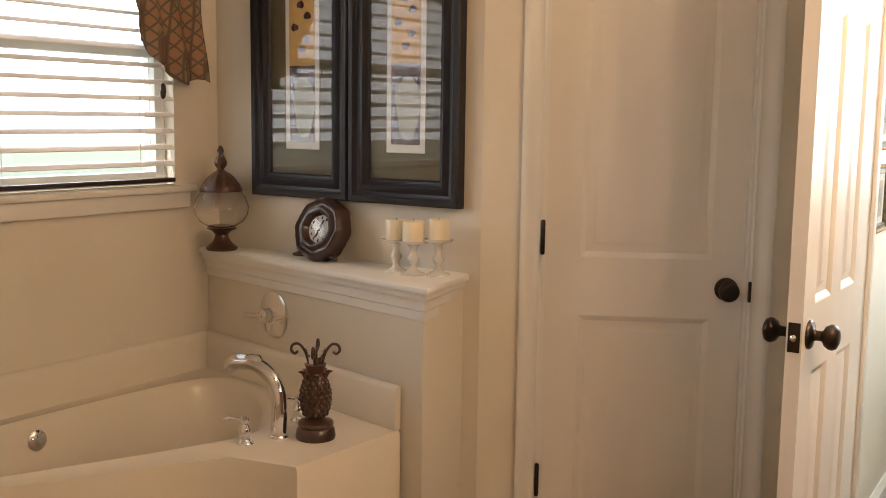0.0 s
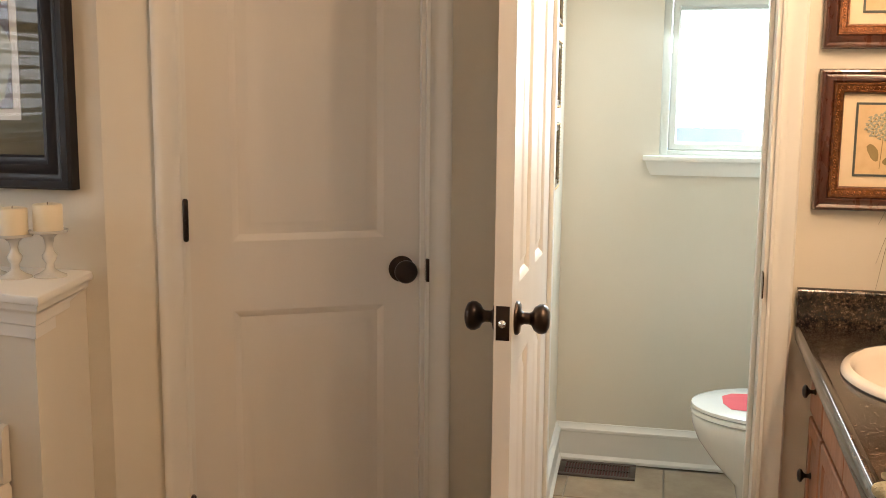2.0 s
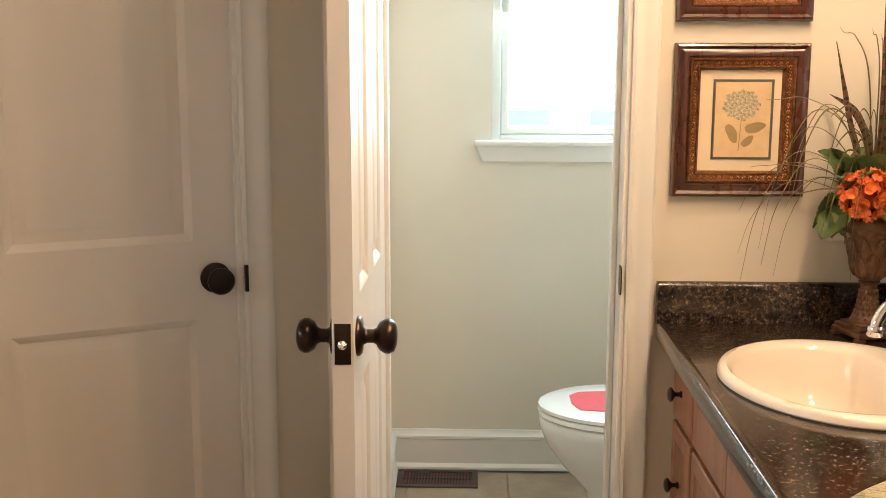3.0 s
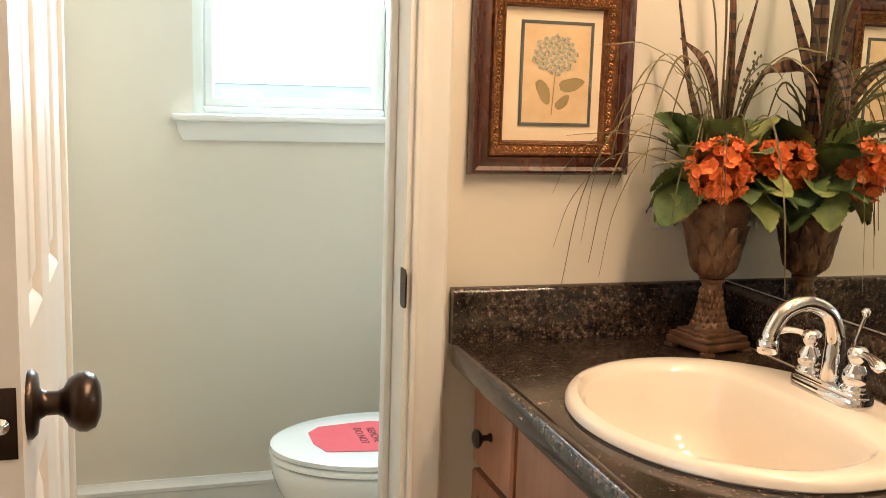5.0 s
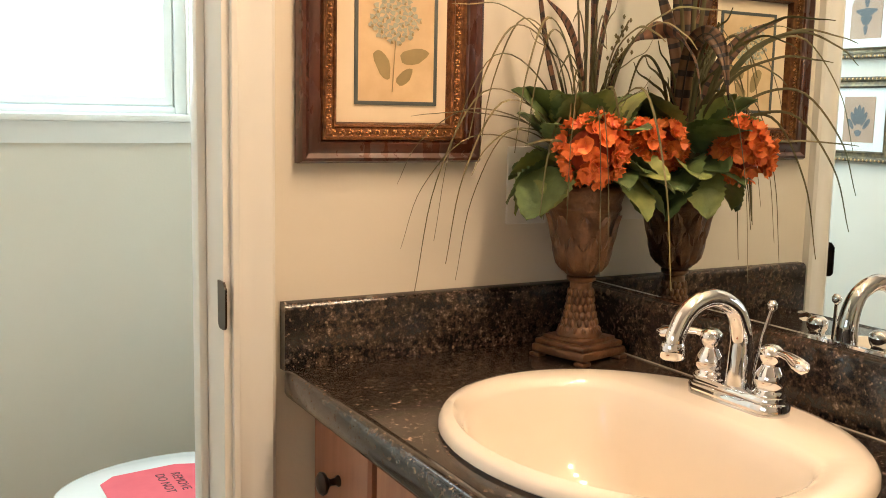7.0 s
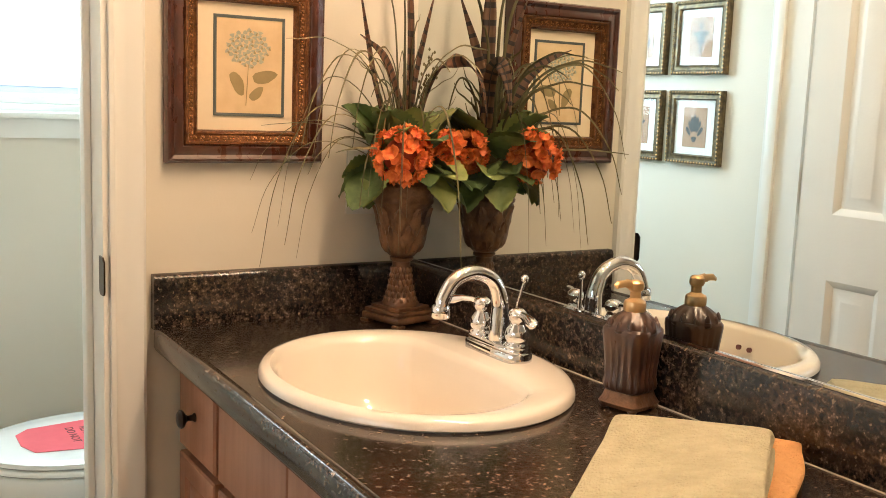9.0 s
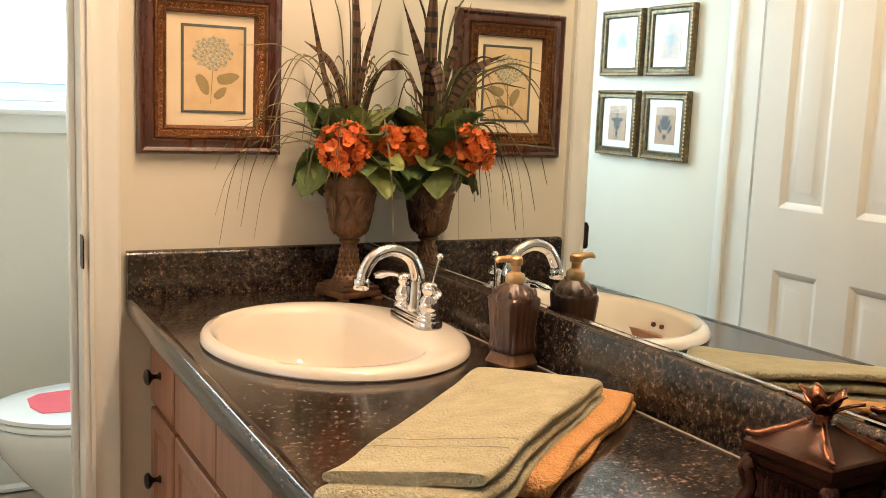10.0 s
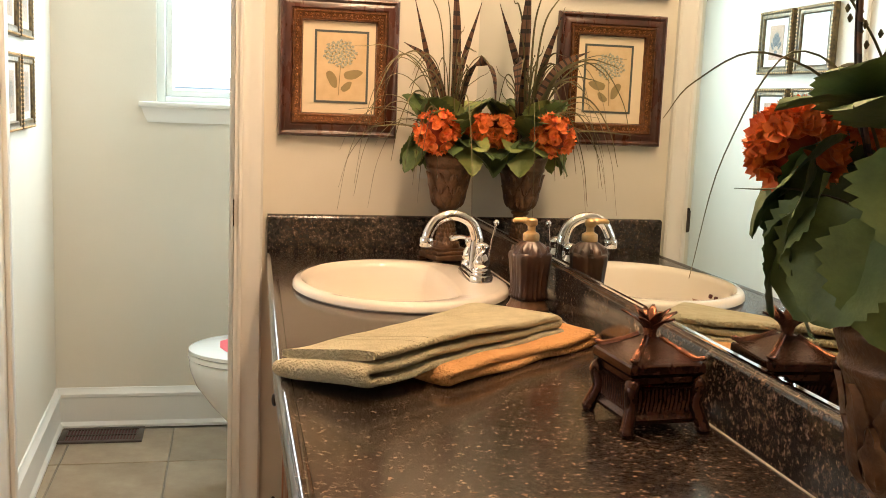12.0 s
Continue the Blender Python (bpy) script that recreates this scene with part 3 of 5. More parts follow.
def vanity_cabinet():
    root = thing("vanity_cabinet", "reddish-brown maple vanity cabinet with drawers and doors", "cabinet", pose(0, 0, 0))
    part("body", boxes((-0.410, -0.020, -0.020, -0.004, 0.09, 0.7745), (-0.410, -0.020, VEND + 0.01, VEND + 0.026, 0.09, 0.7745), (-0.0195, -0.002, VEND + 0.01, -0.004, 0.09, 0.7745), (-0.410, -0.020, VEND + 0.0265, -0.0205, 0.09, 0.106)), OAK, root)
    part("toe_kick", boxes((-0.385, -0.002, VEND + 0.02, -0.01, 0.0, 0.0895)), OAK, root)
    fx = -0.4295  # face frame
    bm = bmesh.new()
    cols = [(-0.022, -0.185), (-0.215, -0.470), (-0.482, -0.737), (-0.767, -0.930), (-0.960, -1.215), (-1.227, -1.482), (-1.512, -1.675), (-1.705, -1.925)]
    edges = [-0.004] + [v for c in cols for v in c] + [VEND + 0.01]
    box(bm, fx, -0.4105, VEND + 0.01, -0.004, 0.742, 0.775)
    box(bm, fx, -0.4105, VEND + 0.01, -0.004, 0.09, 0.125)
    for a, b2 in zip(edges[::2], edges[1::2]):
        box(bm, fx, -0.4105, b2, a, 0.1255, 0.7415)
    part("face_frame", bm, OAK, root, smooth=0)

    def front(y0, y1, z0, z1, nm, knobs):
        bm = bmesh.new()
        w, h = y0 - y1, z1 - z0
        nested(bm, w, h, [(0, 0.018), (0, 0.004), (0.003, 0.001), (0.008, 0.0), (0.034, 0.0), (0.037, 0.004), (0.043, 0.0065), (0.052, 0.003), (0.056, 0.0025)] if h > 0.2 else [(0, 0.018), (0, 0.005), (0.004, 0.001), (0.012, 0.0)])
        f = part(nm, bm, OAK, root, smooth=25, m=pose(-0.448, y0, z0, 0, 0, -90))
        for ky, kz in knobs:
            bm = bmesh.new()
            lathe(bm, [(0.0075, 0), (0.0075, 0.002), (0.0048, 0.005), (0.0045, 0.012), (0.008, 0.016), (0.0145, 0.020), (0.0155, 0.024), (0.011, 0.028), (0.004, 0.0295)], 18)
            part("knob", bm, BRONZE, f, "dark bronze cabinet knob", 60, pose(y0 - ky, 0, kz - z0, 90, 0, 0))

    for i, (y0, y1) in enumerate(cols):
        mid = (y0 + y1) / 2
        if y0 - y1 < 0.2:
            front(y0 + 0.006, y1 - 0.006, 0.612, 0.752, "drawer_front", [(mid, 0.682)])
            front(y0 + 0.006, y1 - 0.006, 0.372, 0.600, "drawer_front", [(mid, 0.486)])
            front(y0 + 0.006, y1 - 0.006, 0.118, 0.360, "drawer_front", [(mid, 0.24)])
        else:
            front(y0 + 0.006, y1 - 0.006, 0.612, 0.752, "false_front", [])
            k = y1 + 0.02 if i in (1, 4, 7) else y0 - 0.02
            front(y0 + 0.006, y1 - 0.006, 0.118, 0.600, "cabinet_door", [(k, 0.545)])


vanity_cabinet()


def ell(cx, cy, a, b, z, n=64, clip=None, power=2.0):
    out = []
    for i in range(n):
        th = 2 * math.pi * i / n
        c, s = math.cos(th), math.sin(th)
        x = a * math.copysign(abs(c) ** (2 / power), c)
        y = b * math.copysign(abs(s) ** (2 / power), s)
        if clip is not None and x > clip:
            x = clip + (x - clip) * 0.22
        out.append((cx + x, cy + y, z))
    return out


def worktop():
    root = thing("worktop", "dark speckled laminate worktop with matching splash boards", "worktop", pose(0, 0, 0))
    bm = bmesh.new()
    # the part round the sink: a ring from the cut-out to a rectangle
    xa, xb, ya, yb = -0.492, -0.021, -0.90, -0.020
    run = 0.022  # the front edge comes in by this much at the side wall
    hole = ell(SX, SY, SA - 0.018, SB - 0.018, CZ)
    outer = []
    for hx, hy, _ in hole:
        dx, dy = hx - SX, hy - SY
        xe = xa + run * (1.0 + SY) / 0.98
        s = min((xb - SX) / dx if dx > 1e-9 else 9, (xe - SX) / (dx - run / 0.98 * dy) if dx - run / 0.98 * dy < -1e-9 else 9, (yb - SY) / dy if dy > 1e-9 else 9, (ya - SY) / dy if dy < -1e-9 else 9)
        outer.append((SX + dx * s, SY + dy * s, CZ))
    corners = [(xb, yb), (xa + run, yb), (xa + run * (1.0 + ya) / 0.98, ya), (xb, ya)]
    for cx, cy in corners:
        k = min(range(64), key=lambda i: (outer[i][0] - cx) ** 2 + (outer[i][1] - cy) ** 2)
        outer[k] = (cx, cy, CZ)
    rings(bm, [[(x, y, CZ - 0.03) for x, y, _ in hole], hole, outer, [(x, y, CZ - 0.03) for x, y, _ in outer]], False, False)
    box(bm, xa, xb, VEND, -1.0, CZ - 0.03, CZ)
    rings(bm, [[(xa, -1.0, z), (xb, -1.0, z), (xb, ya, z), (xa + run * (1.0 + ya) / 0.98, ya, z)] for z in (CZ - 0.03, CZ)])
    part("slab", bm, COUNTER, root, smooth=0)
    bm = bmesh.new()
    prof = [(-0.4965, CZ), (-0.500, CZ + 0.0012), (-0.506, CZ + 0.0025), (-0.5105, CZ + 0.0018), (-0.5145, CZ - 0.002), (-0.516, CZ - 0.008), (-0.516, CZ - 0.030), (-0.513, CZ - 0.036), (-0.507, CZ - 0.0375), (-0.4965, CZ - 0.0375)]
    rings(bm, [[(x + 0.004, VEND, z) for x, z in prof], [(x + 0.004, -1.0, z) for x, z in prof], [(x + 0.004 + run, -0.0205, z) for x, z in prof]])
    part("front_edge", bm, COUNTER, root, smooth=50)

    def splash(nm, pts, along):
        bm = bmesh.new()
        rings(bm, [[along(a, u, v) for u, v in pts] for a in (0, 1)])
        part(nm, bm, COUNTER, root, smooth=50)

    top = 0.899
    prof = [(0.001, CZ - 0.003), (0.0195, CZ - 0.003), (0.0195, top - 0.008), (0.0175, top - 0.003), (0.013, top - 0.0005), (0.001, top)]
    splash("side_splash", prof, lambda a, u, v: (-0.489 + a * 0.488, -u, v))
    splash("back_splash", prof, lambda a, u, v: (-u, VEND + a * (-0.020 - VEND), v))
    # thin bead of sealant along the back
    bm = bmesh.new()
    tube(bm, [(-0.0203, VEND, CZ + 0.0005), (-0.0203, -0.021, CZ + 0.0005)], 0.0014, 6)
    part("sealant_bead", bm, GROUT, root, "thin tan sealant line")


worktop()


def sink():
    root = thing("sink", "bone-coloured oval drop-in porcelain sink in the worktop", "sink", pose(0, 0, 0))
    bm = bmesh.new()
    bx, cl = SX - 0.022, 0.098
    loops = [ell(SX, SY, SA - 0.012, SB - 0.012, CZ - 0.02), ell(SX, SY, SA - 0.004, SB - 0.004, CZ + 0.001), ell(SX, SY, SA, SB, CZ + 0.003),
             ell(SX, SY, SA - 0.001, SB - 0.001, CZ + 0.010), ell(SX, SY, SA - 0.006, SB - 0.006, CZ + 0.0155), ell(SX, SY, SA - 0.016, SB - 0.016, CZ + 0.0175),
             ell(bx, SY, SA - 0.034, SB - 0.032, CZ + 0.0165, clip=cl + 0.01), ell(bx, SY, SA - 0.042, SB - 0.040, CZ + 0.013, clip=cl + 0.004), ell(bx, SY, SA - 0.047, SB - 0.046, CZ + 0.004, clip=cl),
             ell(bx, SY, SA - 0.052, SB - 0.053, CZ - 0.02, clip=cl - 0.003), ell(bx, SY, SA - 0.062, SB - 0.068, CZ - 0.06, clip=cl - 0.008), ell(bx, SY, SA - 0.078, SB - 0.09, CZ - 0.095, clip=cl - 0.015),
             ell(bx, SY, SA - 0.105, SB - 0.122, CZ - 0.118, clip=cl - 0.02), ell(bx, SY, SA - 0.14, SB - 0.165, CZ - 0.129), ell(bx, SY, 0.022, 0.022, CZ - 0.133)]
    rings(bm, loops, False, False)
    part("basin", bm, PORC, root, smooth=70)
    bm = bmesh.new()
    lathe(bm, [(0.024, -0.002), (0.024, 0.001), (0.019, 0.002), (0.016, -0.001), (0.012, 0.003), (0.004, 0.004)], 22, (bx, SY, CZ - 0.132))
    part("drain", bm, CHROME, root, "chrome drain ring", 60)
    # overflow holes in the front wall of the basin
    for dy in (-0.012, 0.012):
        bm = bmesh.new()
        lathe(bm, [(0.0045, 0.0), (0.0045, 0.006)], 12)
        part("overflow_hole", bm, INK, root, "dark overflow hole", m=pose(bx - SA + 0.0515, SY + dy, CZ - 0.022, 0, 80, 0))


sink()


def faucet():
    root = thing("faucet", "chrome two-handle centreset faucet with a gooseneck spout", "faucet", pose(-0.096, -0.428, CZ + 0.0165, 0, 0, 0))
    bm = bmesh.new()
    for grow, z0, z1 in ((0.0, 0.0, 0.014), (-0.005, 0.0135, 0.021)):
        rows = []
        for z, k in ((z0, 0), (z1 - 0.004, 0), (z1 - 0.001, -0.0015), (z1, -0.004)):
            r = []
            for i in range(40):
                a = 2 * math.pi * i / 40
                c, s = math.cos(a), math.sin(a)
                r.append(((0.0235 + grow + k) * c, (0.046 if s > 0 else -0.046) * (1 if abs(s) > 1e-6 else 0) + (0.0235 + grow + k) * s, z))
            rows.append(r)
        rings(bm, rows)
    part("base_plate", bm, CHROME, root, smooth=35)
    for s in (-1, 1):
        bm = bmesh.new()
        lathe(bm, [(0.0185, 0.0), (0.019, 0.003), (0.016, 0.006), (0.0145, 0.009), (0.0165, 0.012), (0.0175, 0.018), (0.0155, 0.026), (0.0105, 0.033), (0.0095, 0.037), (0.012, 0.040), (0.0135, 0.046), (0.0125, 0.052), (0.0075, 0.056), (0.003, 0.057)], 24, (0, s * 0.046, 0.020))
        hd = part("handle_body", bm, CHROME, root, smooth=60)
        bm = bmesh.new()
        d = Vector((-0.55 if s > 0 else -0.25, s * 1.0, 0)).normalized()
        base = Vector((0, s * 0.046, 0.068))
        pts = [base + d * u + Vector((0, 0, h)) for u, h in ((0.004, 0), (0.018, 0.003), (0.032, 0.003), (0.048, -0.001), (0.060, -0.003), (0.067, -0.003))]
        tube(bm, pts, [0.0055, 0.0042, 0.0052, 0.0082, 0.0075, 0.002], 12, 0.7)
        part("lever", bm, CHROME, hd, smooth=60)
    bm = bmesh.new()
    path = curve_pts([(0, 0, 0.015), (0.001, 0, 0.05), (0.000, 0, 0.080), (-0.014, 0, 0.110), (-0.047, 0, 0.124), (-0.080, 0, 0.114), (-0.097, 0, 0.088), (-0.100, 0, 0.074)], 6)
    rad = [0.0155 - 0.0050 * min(1, i / (len(path) * 0.45)) for i in range(len(path))]
    tube(bm, path, rad, 18)
    part("spout", bm, CHROME, root, smooth=60)
    bm = bmesh.new()
    lathe(bm, [(0.0115, -0.006), (0.0135, -0.004), (0.0135, 0.008), (0.012, 0.012)], 20, (-0.101, 0, 0.067))
    part("aerator", bm, CHROME, root, smooth=50)
    bm = bmesh.new()
    tube(bm, [(0.024, 0.004, 0.012), (0.030, -0.004, 0.075), (0.036, -0.010, 0.108)], 0.0022, 8)
    lathe(bm, [(0.002, -0.006), (0.0055, -0.002), (0.006, 0.003), (0.003, 0.007)], 12, (0.036, -0.010, 0.110))
    part("lift_rod", bm, CHROME, root, smooth=60)


faucet()

mir = thing("vanity_mirror", "large frameless wall mirror standing on the back splash", "mirror", pose(0, 0, 0.9))
part("glass", boxes((-0.0065, -0.0015, VEND, -0.0015, 0.003, 1.12)), MIRROR, mir, smooth=0)
part("edge_channel", boxes((-0.0095, -0.0005, VEND, -0.0015, -0.0005, 0.0028)), CHROME, mir, "thin metal channel", smooth=0)

# ---- floral urns ----


def leaf_mesh(w, l, cup, seed):
    """A broad serrated leaf: grid between two toothed edges, folded on the midrib."""
    rnd = random.Random(seed)
    bm = bmesh.new()
    n, rows = 18, []
    for i in range(n + 1):
        u = i / n
        half = w * (math.sin(math.pi * min(u ** 0.66, 1)) ** 0.60) * (1 + (rnd.uniform(0.04, 0.10) if i % 2 else rnd.uniform(-0.08, -0.03))) + 0.0006
        droop = -cup * u * u * l
        row = []
        for k in range(-3, 4):
            v = k / 3
            row.append((v * half, u * l + 0.05 * l * abs(v) * (1 - u), droop + 0.22 * abs(v) * half + 0.0025 * math.sin(9 * u + 3 * v + seed) + rnd.uniform(-1, 1) * 0.0006))
        rows.append(row)
    rings(bm, rows, False, False, False)
    return bm


def urn_arrangement(seed, m, label):
    """The urn stands at the root; z up."""
    rnd = random.Random(seed)
    root = thing("floral_urn", label, "flower arrangement", m, group="floral urns")
    bm = bmesh.new()
    for h, z0, z1, bv in ((0.047, 0.006, 0.018, 0.003), (0.044, 0.0178, 0.026, 0.003), (0.036, 0.0258, 0.032, 0.002)):
        box(bm, -h, h, -h, h, z0, z1, bevel=bv)
    for sx in (-1, 1):
        for sy in (-1, 1):
            box(bm, sx * 0.040 - 0.009, sx * 0.040 + 0.009, sy * 0.040 - 0.009, sy * 0.040 + 0.009, 0.0, 0.0059, bevel=0.002)
    part("plinth", bm, URN, root, "stepped square plinth", 40)
    bm = bmesh.new()
    lathe(bm, [(0.031, 0.031), (0.032, 0.036), (0.026, 0.044, 0.03), (0.0205, 0.058, 0.06), (0.0165, 0.078, 0.05), (0.0150, 0.098, 0.03), (0.0155, 0.107), (0.0200, 0.110), (0.0205, 0.114), (0.017, 0.117)], 48, flute=16)
    part("stem", bm, URN, root, "scaled tapering stem", 50)
    # scales on the stem
    bm = bmesh.new()
    for r in range(6):
        for k in range(14):
            a = 2 * math.pi * (k + 0.5 * (r % 2)) / 14
            z = 0.040 + 0.0105 * r
            rr = (0.0285, 0.0248, 0.0218, 0.0196, 0.0180, 0.0170)[r]
            lathe(bm, [(0.0015, -0.006), (0.004, -0.001), (0.003, 0.004), (0.001, 0.006)], 6, (rr * math.cos(a) * 0.93, rr * math.sin(a) * 0.93, z))
    tagged(part("scale_relief", bm, URN, root, smooth=60), kind="stuff")
    bm = bmesh.new()
    prof = [(0.017, 0.116), (0.022, 0.118, 0.02), (0.0295, 0.127, 0.05), (0.0345, 0.140, 0.05), (0.0375, 0.158, 0.04), (0.0405, 0.176, 0.03), (0.0445, 0.194, 0.01), (0.0485, 0.206), (0.0515, 0.209), (0.0520, 0.213), (0.0505, 0.216), (0.0535, 0.226), (0.0565, 0.234), (0.0575, 0.239), (0.0550, 0.242), (0.050, 0.238), (0.044, 0.205)]
    lathe(bm, prof, 48, flute=12)
    part("bowl", bm, URN, root, "acanthus-carved flaring bowl", 60)
    # acanthus leaves in relief round the bowl
    for k in range(18):
        a = 2 * math.pi * k / 9 + (math.pi / 9 if k >= 9 else 0)
        lift, tall = (0.0, 0.050) if k < 9 else (0.030, 0.048)
        bm = bmesh.new()
        rows = []
        for i in range(7):
            u = i / 6
            z = 0.124 + lift + tall * u
            rr = (0.0285, 0.0345, 0.0370, 0.0388, 0.0398, 0.0412, 0.0445)[i] if k < 9 else (0.0380, 0.0405, 0.0430, 0.0445, 0.0460, 0.0480, 0.0510)[i]
            w = 0.0125 * math.sin(math.pi * (0.12 + 0.8 * u)) * (1.15 if i % 2 else 0.85)
            rows.append([((rr + o) * math.cos(a) - v * math.sin(a), (rr + o) * math.sin(a) + v * math.cos(a), z) for v, o in ((-w, -0.003), (-0.4 * w, 0.0022), (0, 0.0005), (0.4 * w, 0.0022), (w, -0.003))])
        rings(bm, rows, False, False, False)
        part("carved_leaf", bm, URN, root, smooth=60)
    # foliage collar
    for k in range(44):
        ring = k % 4
        a = 2 * math.pi * (k * 0.382 + rnd.uniform(-0.02, 0.02))
        l, w = rnd.uniform(0.070, 0.092) * (1 if seed == 1 else 1.05), rnd.uniform(0.033, 0.043) * (1 if seed == 1 else 1.25)
        tilt = ((-34, 6, 50, 70) if seed == 1 else (-64, -50, -36, 34))[ring] + rnd.uniform(-10, 10)
        z = ((0.265, 0.268, 0.285, 0.305) if seed == 1 else (0.328, 0.350, 0.375, 0.380))[ring]
        r0 = ((0.050, 0.034, 0.040, 0.042) if seed == 1 else (0.080, 0.076, 0.060, 0.030))[ring]
        part("leaf", leaf_mesh(w, l, rnd.uniform(0.15, 0.5), seed * 50 + k), PALELEAF if k % 3 == 1 and seed == 1 else LEAF, root, smooth=60,
             m=Matrix.Rotation(a, 4, "Z") @ pose(0, r0, z, tilt, rnd.uniform(-25, 25), rnd.uniform(-15, 15)))
    # hydrangea-like heads
    heads = [(-2.38, 0.086, 0.292, 0.045), (-0.66, 0.074, 0.298, 0.035)] if seed == 1 else [(1.62, 0.096, 0.362, 0.030), (0.95, 0.060, 0.395, 0.026), (-1.25, 0.092, 0.320, 0.034)]
    for hi, (a, r, z, rad) in enumerate(heads):
        bm = bmesh.new()
        c = Vector((r * math.cos(a), r * math.sin(a), z))
        for f in range(112):
            d = Vector((rnd.gauss(0, 1), rnd.gauss(0, 1), rnd.gauss(0.25, 0.9)))
            if d.length < 0.1:
                continue
            d.normalize()
            p = c + d * rad * rnd.uniform(0.72, 1.0)
            side = d.orthogonal().normalized()
            up = d.cross(side)
            ph = rnd.uniform(0, 6.28)
            for q in range(4):
                t0 = ph + q * math.pi / 2
                e1, e2 = math.cos(t0) * side + math.sin(t0) * up, -math.sin(t0) * side + math.cos(t0) * up
                s = rnd.uniform(0.0085, 0.0122)
                grid = [[p + e1 * s * uu + e2 * s * vv * ww + d * s * (0.55 * uu * uu + 0.30 * abs(vv) * uu) for vv, ww in ((-1, 0.72 * math.sin(2.5 * min(uu + 0.10, 1))), (0, 1), (1, 0.72 * math.sin(2.5 * min(uu + 0.10, 1))))] for uu in (0.02, 0.35, 0.7, 1.0)]
                rings(bm, grid, False, False, False)
        part("flower_head", bm, PETAL, root, "orange silk hydrangea head", 60)
        # darker rust core that fills the head behind its petals, with small eyes
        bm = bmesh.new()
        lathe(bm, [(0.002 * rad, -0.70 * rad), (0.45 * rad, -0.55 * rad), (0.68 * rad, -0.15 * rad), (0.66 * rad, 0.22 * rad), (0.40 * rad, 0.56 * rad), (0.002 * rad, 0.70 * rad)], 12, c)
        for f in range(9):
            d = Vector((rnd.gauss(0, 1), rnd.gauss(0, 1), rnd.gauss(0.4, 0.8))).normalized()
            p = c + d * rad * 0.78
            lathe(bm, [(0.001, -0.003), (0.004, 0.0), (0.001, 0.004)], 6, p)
        tagged(part("flower_core_and_eyes", bm, DRUST, root, smooth=60), kind="stuff")
    # barred pheasant feathers
    feathers = [((0, 0, 0.25), (0.008, 0.004, 0.44), (0.002, 0.012, 0.68), 0.0130), ((-0.005, 0, 0.26), (-0.030, -0.010, 0.385), (-0.110, -0.030, 0.50), 0.0105), ((0, 0, 0.25), (0.016, 0.0, 0.42), (0.068, 0.006, 0.58), 0.0085),
                ((0.01, 0, 0.25), (0.030, -0.055, 0.395), (0.045, -0.125, 0.40), 0.0115), ((0, 0.01, 0.25), (-0.03, 0.05, 0.41), (-0.080, 0.040, 0.58), 0.0085)]
    for fi, (p0, p1, p2, w) in enumerate(feathers):
        ctrl = [p0, p1, p2]
        if fi == 3 and seed == 2:
            continue
        if fi == 1:
            ctrl = [p0, (-0.022, -0.008, 0.350), (-0.050, -0.016, 0.415), (-0.085, -0.024, 0.455), (-0.135, -0.034, 0.480)]
        if fi == 3:
            ctrl = [p0, (0.014, -0.022, 0.375), (0.020, -0.055, 0.435), (0.024, -0.105, 0.447), (0.025, -0.145, 0.415), (0.024, -0.163, 0.360)]
        path = curve_pts(ctrl, 48 // (len(ctrl) - 1))
        bm = bmesh.new()
        n = len(path) - 1
        nrm = Vector((0.35, -0.9, 0.1)).normalized()
        prev = None
        for i, p in enumerate(path):
            u = i / n
            d = (path[min(i + 1, n)] - path[max(i - 1, 0)]).normalized()
            s = d.cross(nrm).normalized()
            ww = w * (0.35 + 0.65 * math.sin(math.pi * min(0.08 + 0.9 * u, 1)) ** 0.5) * (1 - 0.9 * max(0, u - 0.7) / 0.3)
            row = [bm.verts.new(p + s * v * ww + nrm * 0.25 * ww * abs(v)) for v in (-1, -0.5, 0, 0.5, 1)]
            if prev:
                for k in range(4):
                    fc = bm.faces.new((prev[k], prev[k + 1], row[k + 1], row[k]))
                    fc.material_index = 1 if i % 3 == 0 else 0
            prev = row
        ob = part("feather", bm, [FEATH, FEATHD], root, "russet feather with dark bars", 60)
        ob.modifiers.new("thick", "SOLIDIFY").thickness = 0.0012
        bm = bmesh.new()
        tube(bm, path, [0.0016 * (1 - 0.8 * i / n) + 0.0003 for i in range(n + 1)], 5)
        part("quill", bm, FEATHD, ob)
    # arching grass blades
    bm = bmesh.new()
    for k in range(84 if seed == 1 else 12):
        a = rnd.uniform(0, 6.283)
        reach, top = rnd.uniform(0.06, 0.22), rnd.uniform(0.04, 0.22)
        fall = rnd.uniform(0.0, 0.26 if seed == 1 else 0.15) if reach > 0.08 else -0.03
        if k % 12 == 11:
            reach, top, fall = rnd.uniform(0.02, 0.12), rnd.uniform(0.14, 0.36), -0.02
        if seed == 2 and k < 2:
            a, reach, top, fall = ((2.05, 0.136, 0.170, 0.165), (1.90, 0.160, 0.170, 0.05))[k]
        c, s = math.cos(a), math.sin(a)
        path = curve_pts([(0.008 * c, 0.008 * s, 0.24), (0.35 * reach * c, 0.35 * reach * s, 0.26 + 0.75 * top), (0.75 * reach * c, 0.75 * reach * s, 0.26 + top), (1.05 * reach * c, 1.05 * reach * s, 0.26 + top - 0.45 * fall), (1.18 * reach * c, 1.18 * reach * s, 0.26 + top - fall)], 6)
        if any((m @ q).x > -0.010 or (m @ q).y > -0.006 for q in path):
            continue
        n = len(path)
